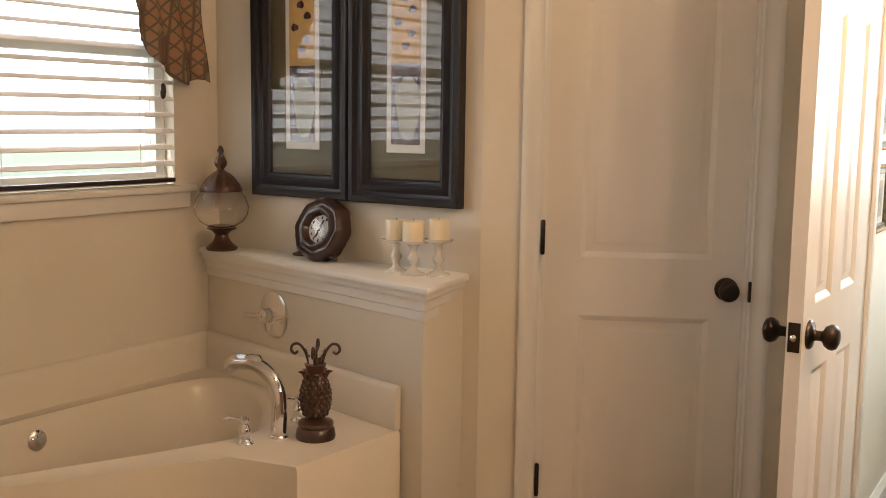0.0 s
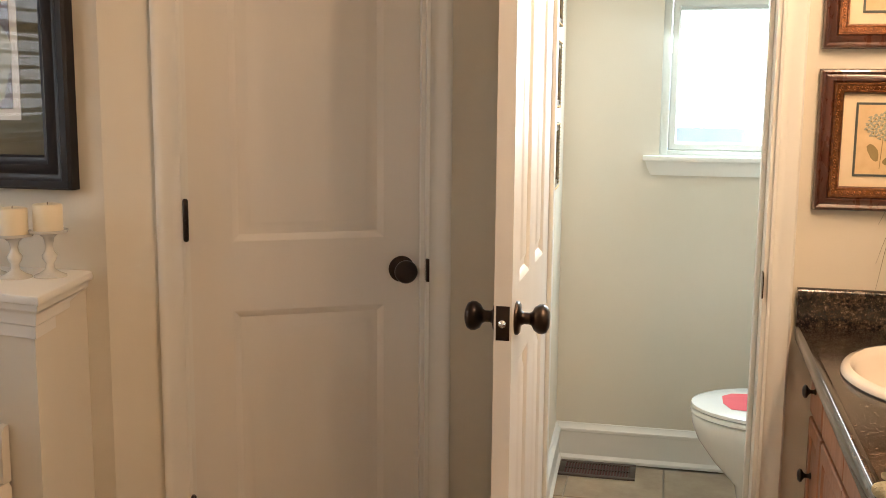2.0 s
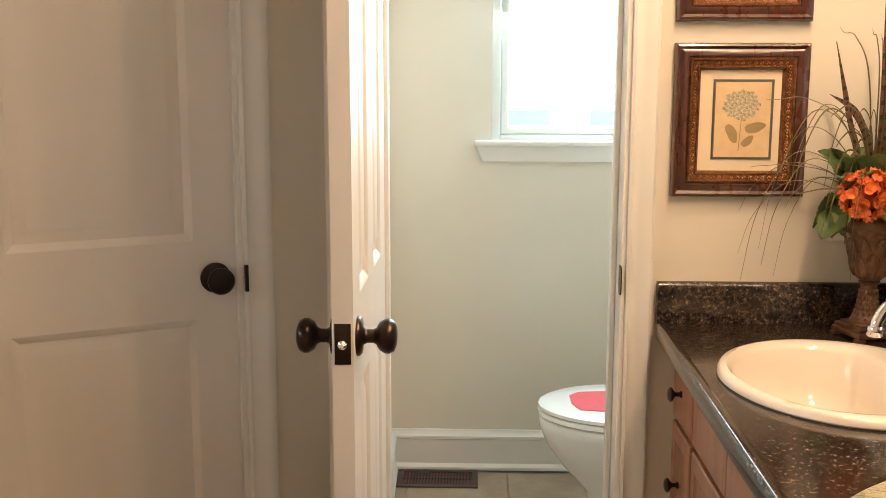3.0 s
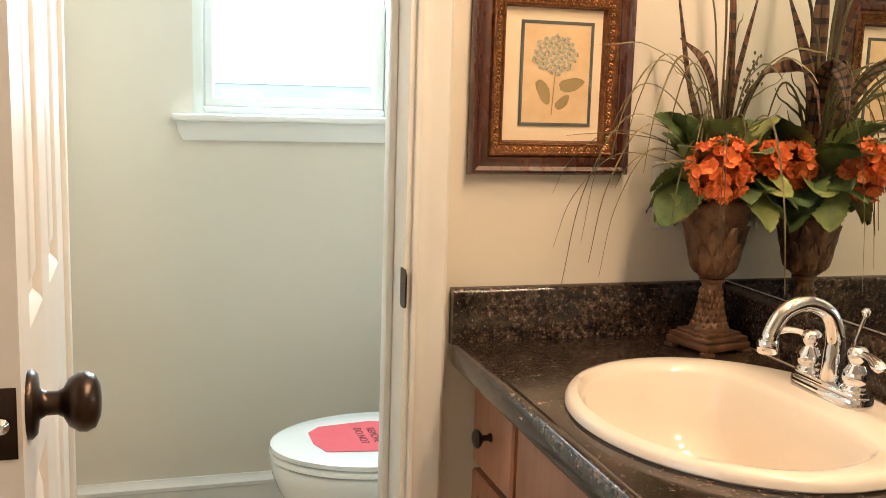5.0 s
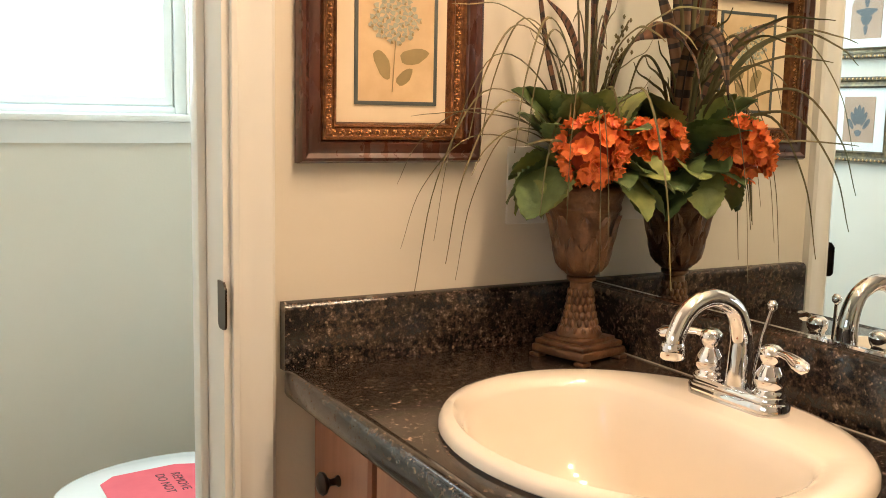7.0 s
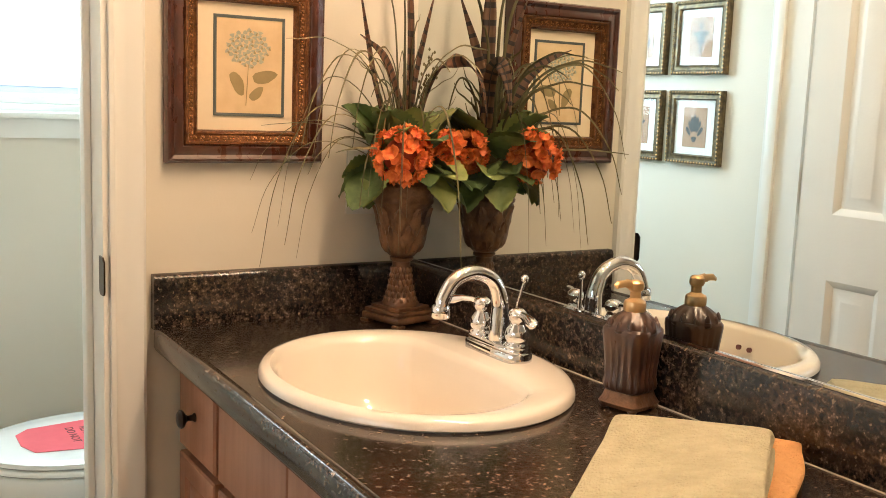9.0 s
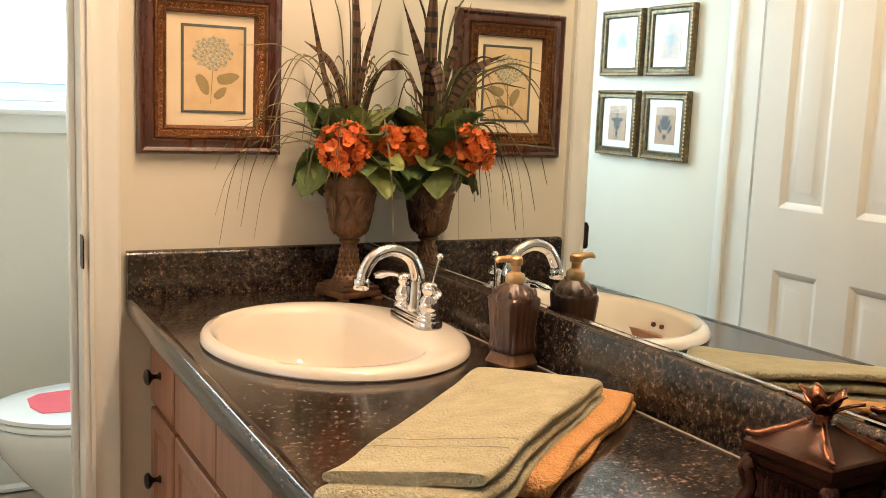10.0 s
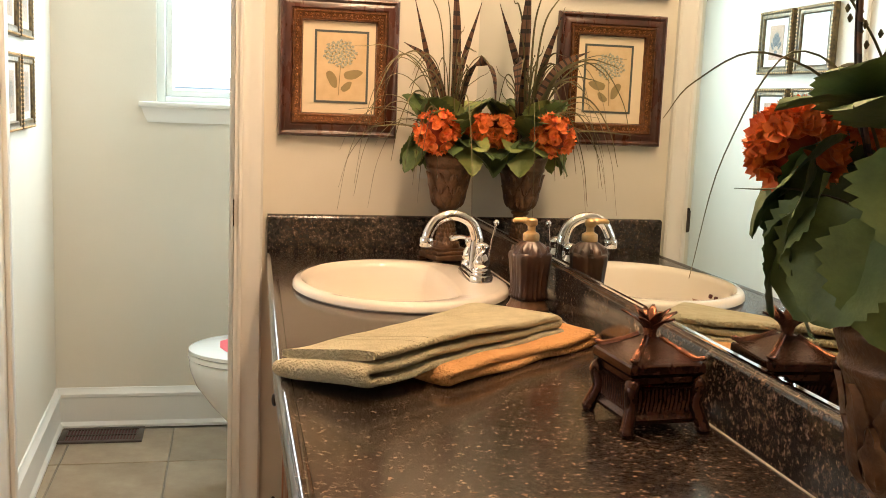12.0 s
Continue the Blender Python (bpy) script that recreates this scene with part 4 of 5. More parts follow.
        tube(bm, path, [(0.0034 if k % 12 == 11 else 0.0024) * (1 - i / n) + 0.0005 for i in range(n)], 4, 0.45)
    tagged(part("grass", bm, GRASS, root, "thin arching dried grass blades", 60), kind="stuff")
    # seed sprays
    for k in range(2):
        a = rnd.uniform(0, 6.28)
        bm = bmesh.new()
        tip = Vector((0.07 * math.cos(a), 0.07 * math.sin(a), 0.24 + rnd.uniform(0.18, 0.27)))
        path = curve_pts([(0, 0, 0.24), tip * 0.5 + Vector((0, 0, 0.17)), tip], 8)
        tube(bm, path, 0.0011, 4)
        for i in range(8, len(path)):
            for _ in range(2):
                o = Vector((rnd.uniform(-1, 1), rnd.uniform(-1, 1), rnd.uniform(-1, 1))) * 0.006
                lathe(bm, [(0.0006, -0.003), (0.0022, 0.0), (0.0006, 0.003)], 5, path[i] + o)
        part("seed_spray", bm, GRASS, root, smooth=60)
    return root


urn_arrangement(1, pose(-0.092, -0.122, CZ, 0, 0, 14), "bronze urn of orange hydrangeas, feathers and grasses in the vanity corner")
urn_arrangement(2, pose(-0.121, -1.766, CZ, 0, 0, 40) @ Matrix.Diagonal((0.94, 0.94, 0.94, 1)), "bronze urn of orange hydrangeas and broad leaves on the near worktop")

# ---- small things on the worktop ----


def soap_dispenser():
    root = thing("soap_dispenser", "bronze-brown soap dispenser with a brass pump", "soap dispenser", pose(-0.060, -0.676, CZ, 0, 0, 12) @ Matrix.Diagonal((0.82, 0.82, 1.0, 1)))
    bm = bmesh.new()
    lathe(bm, [(0.037, 0.004), (0.039, 0.009), (0.034, 0.016), (0.031, 0.024)], 32, square=5.0, flute=8)
    for k in range(4):
        a = math.pi / 4 + k * math.pi / 2
        lathe(bm, [(0.006, 0.0), (0.009, 0.004), (0.006, 0.012)], 8, (0.034 * math.cos(a) * 1.12, 0.034 * math.sin(a) * 1.12, 0))
    part("foot", bm, URN, root, "scrolled foot", 50)
    bm = bmesh.new()
    lathe(bm, [(0.0300, 0.0235), (0.0335, 0.027, 0.03), (0.0345, 0.034, 0.05), (0.0325, 0.042, 0.05), (0.0335, 0.060, 0.04), (0.0365, 0.084, 0.03), (0.0385, 0.098, 0.02), (0.0385, 0.104), (0.036, 0.107)], 64, square=5.0, flute=20)
    part("body", bm, DRESIN, root, smooth=40)
    bm = bmesh.new()
    lathe(bm, [(0.0385, 0.101), (0.0405, 0.105, 0.05), (0.0385, 0.110, 0.07), (0.031, 0.118, 0.07), (0.024, 0.123, 0.03), (0.018, 0.126), (0.016, 0.128)], 48, flute=12)
    sh = part("shoulder", bm, DRESIN, root, "leaf-carved shoulder", 60)
    for k in range(12):
        a = 2 * math.pi * k / 12
        bm = bmesh.new()
        lathe(bm, [(0.001, 0.0), (0.0055, 0.003), (0.004, 0.009), (0.001, 0.013)], 8, (0.037 * math.cos(a), 0.037 * math.sin(a), 0.103 + 0.003 * (k % 2)))
        part("carved_leaf", bm, DRESIN, sh, smooth=60)
    bm = bmesh.new()
    lathe(bm, [(0.0165, 0.126), (0.0175, 0.128), (0.0175, 0.137), (0.0160, 0.140), (0.0110, 0.142), (0.0085, 0.144), (0.0085, 0.152), (0.0115, 0.154), (0.0125, 0.157), (0.0120, 0.163), (0.009, 0.166), (0.003, 0.167)], 24)
    pump = part("pump", bm, PUMP, root, "brass pump head", 40)
    bm = bmesh.new()
    tube(bm, curve_pts([(0, 0, 0.160), (-0.018, 0.004, 0.1625), (-0.034, 0.007, 0.1625), (-0.040, 0.008, 0.160)], 5), [0.0070] * 6 + [0.0055] * 6 + [0.0045] * 4, 10, 0.6)
    part("nozzle", bm, PUMP, pump, smooth=60)


soap_dispenser()


def towel(name, label, material, m, length, width, layers, step, thick, seed, band=False):
    """A hand towel folded in a serpentine of layers; x along its length, y across."""
    root = thing(name, label, "towel", m)
    # centre line of the folds, from the bottom layer up
    line = []
    for k in range(layers):
        z = thick / 2 + k * step
        x0, x1 = 0.004 * k, length - 0.012 * k
        if k % 2 == 0:
            xs = [x1 + (x0 - x1) * i / 30 for i in range(31)]
        else:
            xs = [x0 + (x1 - x0) * i / 30 for i in range(31)]
        line += [(x, z) for x in xs]
        if k < layers - 1:
            xe, r = xs[-1], step / 2
            s = -1 if k % 2 == 0 else 1
            line += [(xe + s * r * math.sin(a), z + r - r * math.cos(a)) for a in (math.pi * j / 6 for j in range(1, 6))]
    bm = bmesh.new()
    n = 22
    loops = []
    for i, (x, z) in enumerate(line):
        a, b2 = line[max(i - 1, 0)], line[min(i + 1, len(line) - 1)]
        d = Vector((b2[0] - a[0], b2[1] - a[1])).normalized()
        nx, nz = -d.y, d.x
        t2 = thick / 2
        loop = []
        for k in range(n):
            # rounded flat cross-section over the width
            a2 = 2 * math.pi * k / n
            c, s = math.cos(a2), math.sin(a2)
            yy = (width / 2) * math.copysign(abs(c) ** 0.32, c)
            oo = t2 * math.copysign(abs(s) ** 0.5, s)
            wob = noise.noise((x * 16 + seed, yy * 16, z * 25)) * 0.0030 + noise.noise((x * 5 + seed, yy * 6, 0)) * 0.010 * (z / (layers * step))
            wy = noise.noise((x * 9, seed, z * 60)) * 0.009
            px, pz = x + nx * oo, z + nz * oo + wob
            loop.append((px, yy + wy, max(pz, 0.0006)))
        loops.append(loop)
    rings(bm, loops)
    part("cloth", bm, material, root, smooth=70)
    if band:
        zt = (layers - 1) * step + thick
        for bx, bw in ((0.085, 0.0022), (0.112, 0.0022)):
            bm = bmesh.new()
            rows = []
            for i in range(25):
                yy = -width / 2 * 0.985 + width * 0.985 * i / 24
                za = [thick / 2 + (layers - 1) * step + thick / 2 * (1 - abs(2 * yy / width) ** 9) ** 0.5 + noise.noise((x * 16 + seed, yy * 16, (zt - thick / 2) * 25)) * 0.0030 + noise.noise((x * 5 + seed, yy * 6, 0)) * 0.010 * ((zt - thick / 2) / (layers * step)) + 0.0009 for x in (bx, bx + bw)]
                rows.append([(bx, yy, za[0]), (bx + bw, yy, za[1])])
            rings(bm, rows, False, False, False)
            part("woven_border", bm, SAGED, root, "darker woven border line", 60)


towel("folded_towel", "peach terry hand towel folded under a sage towel", PEACH, pose(-0.338, -1.070, CZ, 0, 0, 38), 0.352, 0.150, 2, 0.0138, 0.0136, 5.0)
towel("folded_towel", "sage-green terry towel folded with its hem showing", SAGE, pose(-0.456, -1.126, CZ + 0.0090, -6.5, 0.0, 39), 0.420, 0.168, 3, 0.0135, 0.0134, 9.0, True)


def trinket_box():
    root = thing("trinket_box", "dark copper-bronze footed trinket box with a pineapple-leaf finial", "box", pose(-0.094, -1.276, CZ, 0, 0, 4) @ Matrix.Diagonal((0.80, 0.93, 0.93, 1)))
    bm = bmesh.new()
    rows = []
    for z, h, k in ((0.012, 0.047, 0), (0.018, 0.050, 0), (0.024, 0.045, 0), (0.048, 0.041, 0), (0.056, 0.047, 0), (0.060, 0.050, 0)):
        rows.append([(-h * 1.08, -h, z), (h * 1.08, -h, z), (h * 1.08, h, z), (-h * 1.08, h, z)])
    rings(bm, rows)
    body = part("body", bm, DCOPPER, root, smooth=30)
    # basket-weave ribs
    bm = bmesh.new()
    for s in (-1, 1):
        for i in range(13):
            u = -0.038 + 0.0063 * i
            tube(bm, [(u, s * 0.045, 0.027), (u + 0.004, s * 0.0425, 0.042), (u, s * 0.0475, 0.057)], [0.0028, 0.0032, 0.0026], 6)
            tube(bm, [(s * 0.0485, u, 0.027), (s * 0.046, u + 0.004, 0.042), (s * 0.051, u, 0.057)], [0.0028, 0.0032, 0.0026], 6)
    tagged(part("woven_side", bm, DCOPPER, body, "ribbed woven sides", 60), kind="stuff")
    for sx in (-1, 1):
        for sy in (-1, 1):
            bm = bmesh.new()
            path = curve_pts([(sx * 0.047, sy * 0.044, 0.062), (sx * 0.054, sy * 0.051, 0.056), (sx * 0.050, sy * 0.047, 0.036), (sx * 0.056, sy * 0.053, 0.016), (sx * 0.060, sy * 0.057, 0.007)], 5)
            tube(bm, path, [0.006, 0.0095, 0.011, 0.0105, 0.0095] + [0.0092] * (len(path) - 6) + [0.0085], 10)
            lathe(bm, [(0.0, 0.0), (0.009, 0.002), (0.011, 0.007), (0.008, 0.013), (0.003, 0.015)], 10, (sx * 0.059, sy * 0.056, 0.0), cap0=False)
            part("scroll_foot", bm, DCOPPER, root, smooth=60)
    bm = bmesh.new()
    rows = []
    for z, h in ((0.0605, 0.046), (0.063, 0.048), (0.070, 0.048), (0.073, 0.0515), (0.076, 0.054), (0.085, 0.054), (0.0875, 0.052), (0.089, 0.047), (0.105, 0.019), (0.109, 0.013), (0.111, 0.010)):
        rows.append([(-h * 1.08, -h, z), (h * 1.08, -h, z), (h * 1.08, h, z), (-h * 1.08, h, z)])
    rings(bm, rows)
    lid = part("lid", bm, DCOPPER, root, "hipped dark lid", 25)
    for sx in (-1, 1):
        for sy in (-1, 1):
            bm = bmesh.new()
            tube(bm, curve_pts([(sx * 0.011, sy * 0.010, 0.112), (sx * 0.028, sy * 0.026, 0.101), (sx * 0.046, sy * 0.043, 0.092), (sx * 0.058, sy * 0.054, 0.094)], 5), [0.004] * 6 + [0.0055] * 5 + [0.004] * 4 + [0.0015], 8, 0.6)
            part("ridge_leaf", bm, COPPER, lid, smooth=60)
    bm = bmesh.new()
    lathe(bm, [(0.011, 0.109), (0.009, 0.114), (0.011, 0.121), (0.008, 0.128)], 14)
    part("finial_stem", bm, COPPER, lid, smooth=60)
    for k in range(10):
        a = 2 * math.pi * k / 10 + (0.3 if k % 2 else 0)
        out, up = (0.036, 0.032) if k % 2 == 0 else (0.021, 0.040)
        bm = bmesh.new()
        rows = []
        for i in range(6):
            u = i / 5
            r, z, w = 0.005 + out * u ** 1.5, 0.116 + up * (u - 0.25 * u * u), 0.0085 * math.sin(math.pi * (0.2 + 0.78 * u))
            rows.append([(r * math.cos(a) - v * math.sin(a), r * math.sin(a) + v * math.cos(a), z + o) for v, o in ((-w, 0.001), (0, -0.001), (w, 0.001))])
        rings(bm, rows, False, False, False)
        ob = part("finial_leaf", bm, COPPER, lid, smooth=60)
        ob.modifiers.new("thick", "SOLIDIFY").thickness = 0.0014


trinket_box()

# ---- pictures ----


def blob(bm, cx, cz, rx, rz, y, n=12, ph=0.0, rough=0.12, turn=0.0):
    pts = []
    for i in range(n):
        a = 2 * math.pi * i / n
        k = 1 + rough * math.sin(3 * a + ph) + rough * 0.6 * math.sin(5 * a + 2 * ph)
        u, v = rx * k * math.cos(a), rz * k * math.sin(a)
        pts.append((cx + u * math.cos(turn) - v * math.sin(turn), y, cz + u * math.sin(turn) + v * math.cos(turn)))
    f = [bm.verts.new(p) for p in pts]
    bm.faces.new(f)


def hydrangea_picture(m, label):
    W, Hh = 0.272, 0.313
    root = thing("framed_picture", label, "picture", m, group="hydrangea pictures")
    bm = bmesh.new()
    nested(bm, W, Hh, [(0, 0.0), (0, -0.012), (0.003, -0.020), (0.007, -0.022), (0.013, -0.017), (0.020, -0.020), (0.026, -0.021), (0.029, -0.018)], False)
    part("outer_frame", bm, MAHOG, root, "dark mahogany moulding", 30)
    bm = bmesh.new()
    nested(bm, W, Hh, [(0.029, -0.018), (0.031, -0.0215), (0.034, -0.0215), (0.036, -0.0185), (0.046, -0.016), (0.048, -0.018), (0.051, -0.017), (0.053, -0.010), (0.054, -0.006)], False)
    part("inner_frame", bm, GOLD, root, "gilded carved inner moulding", 30)
    bm = bmesh.new()
    rnd = random.Random(4)
    for i in range(62):
        for side in range(4):
            L = (W - 0.082) if side % 2 == 0 else (Hh - 0.082)
            n = 15 if side % 2 == 0 else 18
            if i >= n:
                continue
            u = 0.041 + L * (i + 0.5) / n
            x, z = ((u, 0.041), (W - 0.041, u), (u, Hh - 0.041), (0.041, u))[side]
            for k in range(5):
                a = k * 1.15
                r = 0.0012 + 0.0009 * k
                lathe(bm, [(0.0006, -0.0014), (0.0016, 0.0), (0.0006, 0.0014)], 5, (x + r * math.cos(a), -0.0182, z + r * math.sin(a)))
    tagged(part("scroll_carving", bm, RELIEF, root, smooth=60), kind="stuff")
    bm = bmesh.new()
    rings(bm, [[(0.05, -0.0065, 0.05), (W - 0.05, -0.0065, 0.05), (W - 0.05, -0.0065, Hh - 0.05), (0.05, -0.0065, Hh - 0.05)], [(0.05, -0.001, 0.05), (W - 0.05, -0.001, 0.05), (W - 0.05, -0.001, Hh - 0.05), (0.05, -0.001, Hh - 0.05)]])
    part("mat_board", bm, MATB, root, smooth=0)
    bm = bmesh.new()
    x0, z0, x1, z1 = 0.080, 0.077, 0.203, 0.240
    for r in ((x0, x1, z0, z0 + 0.005), (x0, x1, z1 - 0.005, z1), (x0, x0 + 0.005, z0 + 0.005, z1 - 0.005), (x1 - 0.005, x1, z0 + 0.005, z1 - 0.005)):
        box(bm, r[0], r[1], -0.0085, -0.0068, r[2], r[3])
    part("inner_border", bm, SLATE, root, "slate-coloured inner border", 0)
    part("print", boxes((x0 + 0.005, x1 - 0.005, -0.0078, -0.0068, z0 + 0.005, z1 - 0.005)), PRINT, root, "aged parchment print", 0)
    cx, cz = (x0 + x1) / 2, (z0 + z1) / 2
    bm = bmesh.new()
    dark = bmesh.new()
    for k in range(60):
        a, r = k * 2.4, 0.033 * math.sqrt((k + 0.5) / 60)
        bx, bz = cx - 0.003 + r * 1.12 * math.cos(a), cz + 0.030 + r * 0.92 * math.sin(a)
        blob(bm, bx, bz, 0.0040, 0.0034, -0.0081 - 0.00002 * k, 8, k, 0.28)
        if k % 2:
            blob(dark, bx + 0.0022, bz - 0.0020, 0.0026, 0.0016, -0.0082 - 0.00002 * k, 7, k, 0.25, k)
    tagged(part("painted_bloom", bm, BLUEP, root, "painted blue-green hydrangea", 0), kind="stuff")
    tagged(part("painted_shading", dark, OLIVEP, root, "painted olive petal shading", 0), kind="stuff")
    bm = bmesh.new()
    for dx, dz, rx, rz, tr in ((0.026, -0.016, 0.022, 0.0105, 0.22), (-0.021, -0.028, 0.010, 0.021, 0.45), (0.012, -0.044, 0.015, 0.008, 0.75)):
        blob(bm, cx + dx, cz + dz, rx, rz, -0.0082, 14, 1.0, 0.07, tr)
    tube(bm, [(cx - 0.002, -0.0082, cz + 0.004), (cx - 0.004, -0.0082, cz - 0.03), (cx - 0.006, -0.0082, cz - 0.064)], 0.0012, 5, 0.3)
    part("painted_leaf", bm, OLIVEP, root, "painted olive leaves and stem", 0)
    return root


hydrangea_picture(pose(-0.469, -0.001, 1.080), "mahogany and gilt framed hydrangea print over the side splash")
hydrangea_picture(pose(-0.469, -0.001, 1.436), "mahogany and gilt framed hydrangea print, the upper of two")


def small_picture(m, kind, label):
    W, Hh = 0.205, 0.200
    root = thing("small_picture", label, "picture", m, group="toilet room pictures")
    bm = bmesh.new()
    nested(bm, W, Hh, [(0, 0.0), (0, -0.014), (0.003, -0.019), (0.008, -0.0185), (0.012, -0.015), (0.018, -0.015), (0.022, -0.017), (0.025, -0.014), (0.026, -0.007)], False)
    part("frame", bm, DGOLD, root, "black and gilt moulding", 30)
    bm = bmesh.new()
    for i in range(18):
        for s, (x, z) in enumerate((((i + 0.5) / 18 * W, 0.0045), (W - 0.0045, (i + 0.5) / 18 * Hh), ((i + 0.5) / 18 * W, Hh - 0.0045), (0.0045, (i + 0.5) / 18 * Hh))):
            lathe(bm, [(0.001, -0.003), (0.003, 0.0), (0.001, 0.003)], 6, (x, -0.0185, z))
    tagged(part("beading", bm, PUMP, root, "worn gilt beading", 60), kind="stuff")
    part("mat_board", boxes((0.022, W - 0.022, -0.008, -0.001, 0.022, Hh - 0.022)), WMAT, root, smooth=0)
    part("print", boxes((0.058, W - 0.058, -0.0092, -0.0082, 0.046, Hh - 0.046)), TANP, root, "tan print", 0)
    bm = bmesh.new()
    cx, cz = W / 2, Hh / 2
    if kind == 0:
        for k in range(-3, 4):
            blob(bm, cx + 0.011 * k * 0.7, cz + 0.012 - 0.0025 * k * k, 0.006, 0.024 - 0.003 * abs(k), -0.0095 - 0.0001 * abs(k), 12, 0, 0.05, -0.22 * k)
        blob(bm, cx, cz - 0.032, 0.010, 0.008, -0.0099)
    else:
        blob(bm, cx, cz + 0.030, 0.007, 0.012, -0.0095)
        blob(bm, cx, cz + 0.008, 0.030, 0.009, -0.0096)
        blob(bm, cx, cz - 0.010, 0.016, 0.012, -0.0097)
        blob(bm, cx, cz - 0.033, 0.006, 0.012, -0.0098)
    part("painted_ornament", bm, BLUED, root, "blue-black painted ornament", 0)
    g = part("glass", boxes((0.024, W - 0.024, -0.0125, -0.0110, 0.024, Hh - 0.024)), THIN, root, "clear glass", 0)
    g.visible_shadow = False


ang = math.degrees(math.atan2(1.09, -0.036))
for r in range(3):
    for c in range(2):
        y = 0.295 + 0.235 * c
        x = -1.120 - 0.036 * (y - 0.12) / 1.09 + 0.002
        small_picture(pose(x, y, 1.050 + 0.243 * r, 0, 0, ang), (c + r) % 2, "black and gilt framed ornament print with a white mat" if r < 2 else "black and gilt framed ornament print of the top row")

# ---- toilet room ----


def toilet():
    root = thing("toilet", "white porcelain toilet with a closed lid and a red paper label", "toilet", pose(-0.435, 0.645, 0))
    # the bowl points to -x; tank against the east wall
    def oval(cx, a_front, a_back, b, z, n=40):
        out = []
        for i in range(n):
            th = 2 * math.pi * i / n
            c, s = math.cos(th), math.sin(th)
            out.append((cx + (a_back if c > 0 else a_front) * c, b * s, z))
        return out
    bm = bmesh.new()
    rings(bm, [oval(0.02, 0.155, 0.16, 0.105, 0.0), oval(0.02, 0.150, 0.16, 0.100, 0.03), oval(0.02, 0.125, 0.15, 0.085, 0.10), oval(0.01, 0.13, 0.15, 0.090, 0.17), oval(0.0, 0.185, 0.16, 0.125, 0.24), oval(0.0, 0.235, 0.17, 0.165, 0.31), oval(0.0, 0.252, 0.18, 0.178, 0.355), oval(0.0, 0.255, 0.18, 0.180, 0.382), oval(0, 0.250, 0.175, 0.175, 0.388)])
    part("bowl", bm, WHITEP, root, smooth=60)
    bm = bmesh.new()
    rings(bm, [oval(0, 0.252, 0.17, 0.178, 0.390), oval(0, 0.258, 0.172, 0.183, 0.394), oval(0, 0.258, 0.172, 0.183, 0.402), oval(0, 0.253, 0.17, 0.179, 0.406)])
    part("seat", bm, WHITEP, root, smooth=50)
    bm = bmesh.new()
    rings(bm, [oval(0, 0.252, 0.17, 0.178, 0.4075), oval(0, 0.257, 0.171, 0.182, 0.411), oval(0, 0.256, 0.171, 0.181, 0.420), oval(0, 0.246, 0.166, 0.172, 0.4245), oval(0, 0.15, 0.11, 0.10, 0.4265)])
    lid = part("lid", bm, WHITEP, root, smooth=50)
    bm = bmesh.new()
    hexa = [(-0.165, -0.03), (-0.145, -0.085), (-0.02, -0.105), (0.09, -0.095), (0.10, 0.06), (-0.01, 0.098), (-0.135, 0.080), (-0.165, 0.045)]
    rings(bm, [[(x, y, 0.4272) for x, y in hexa], [(x, y, 0.4279) for x, y in hexa]])
    lab = part("paper_label", bm, RED, lid, "red paper label with dark print", 0)
    for word, ox in (("DO NOT", -0.060), ("REMOVE", -0.030)):
        cu = bpy.data.curves.new("printed_line", "FONT")
        cu.body, cu.size, cu.align_x, cu.extrude = word, 0.026, "CENTER", 0.0002
        ob = new("printed_line", cu)
        cu.materials.append(INK)
        ob.parent = lab
        ob.matrix_local = pose(ox, 0.0, 0.4283, 0, 0, -90)
    bm = bmesh.new()
    rows = []
    for z, k in ((0.385, 0.0), (0.40, 0.006), (0.70, 0.012), (0.705, 0.010)):
        rows.append([(0.175 - k, -0.20 - k, z), (0.36, -0.20 - k, z), (0.36, 0.20 + k, z), (0.175 - k, 0.20 + k, z)])
    rings(bm, rows)
    bmesh.ops.bevel(bm, geom=bm.edges[:], offset=0.012, segments=3, affect="EDGES")
    part("tank", bm, WHITEP, root, smooth=50)
    part("tank_lid", boxes((0.155, 0.372, -0.222, 0.222, 0.706, 0.738), bevel=0.010), WHITEP, root, smooth=50)
    bm = bmesh.new()
    tube(bm, [(0.160, 0.15, 0.655), (0.142, 0.15, 0.655), (0.138, 0.12, 0.652), (0.138, 0.08, 0.648)], [0.008, 0.008, 0.006, 0.005], 10)
    part("flush_lever", bm, CHROME, root, smooth=60)


toilet()


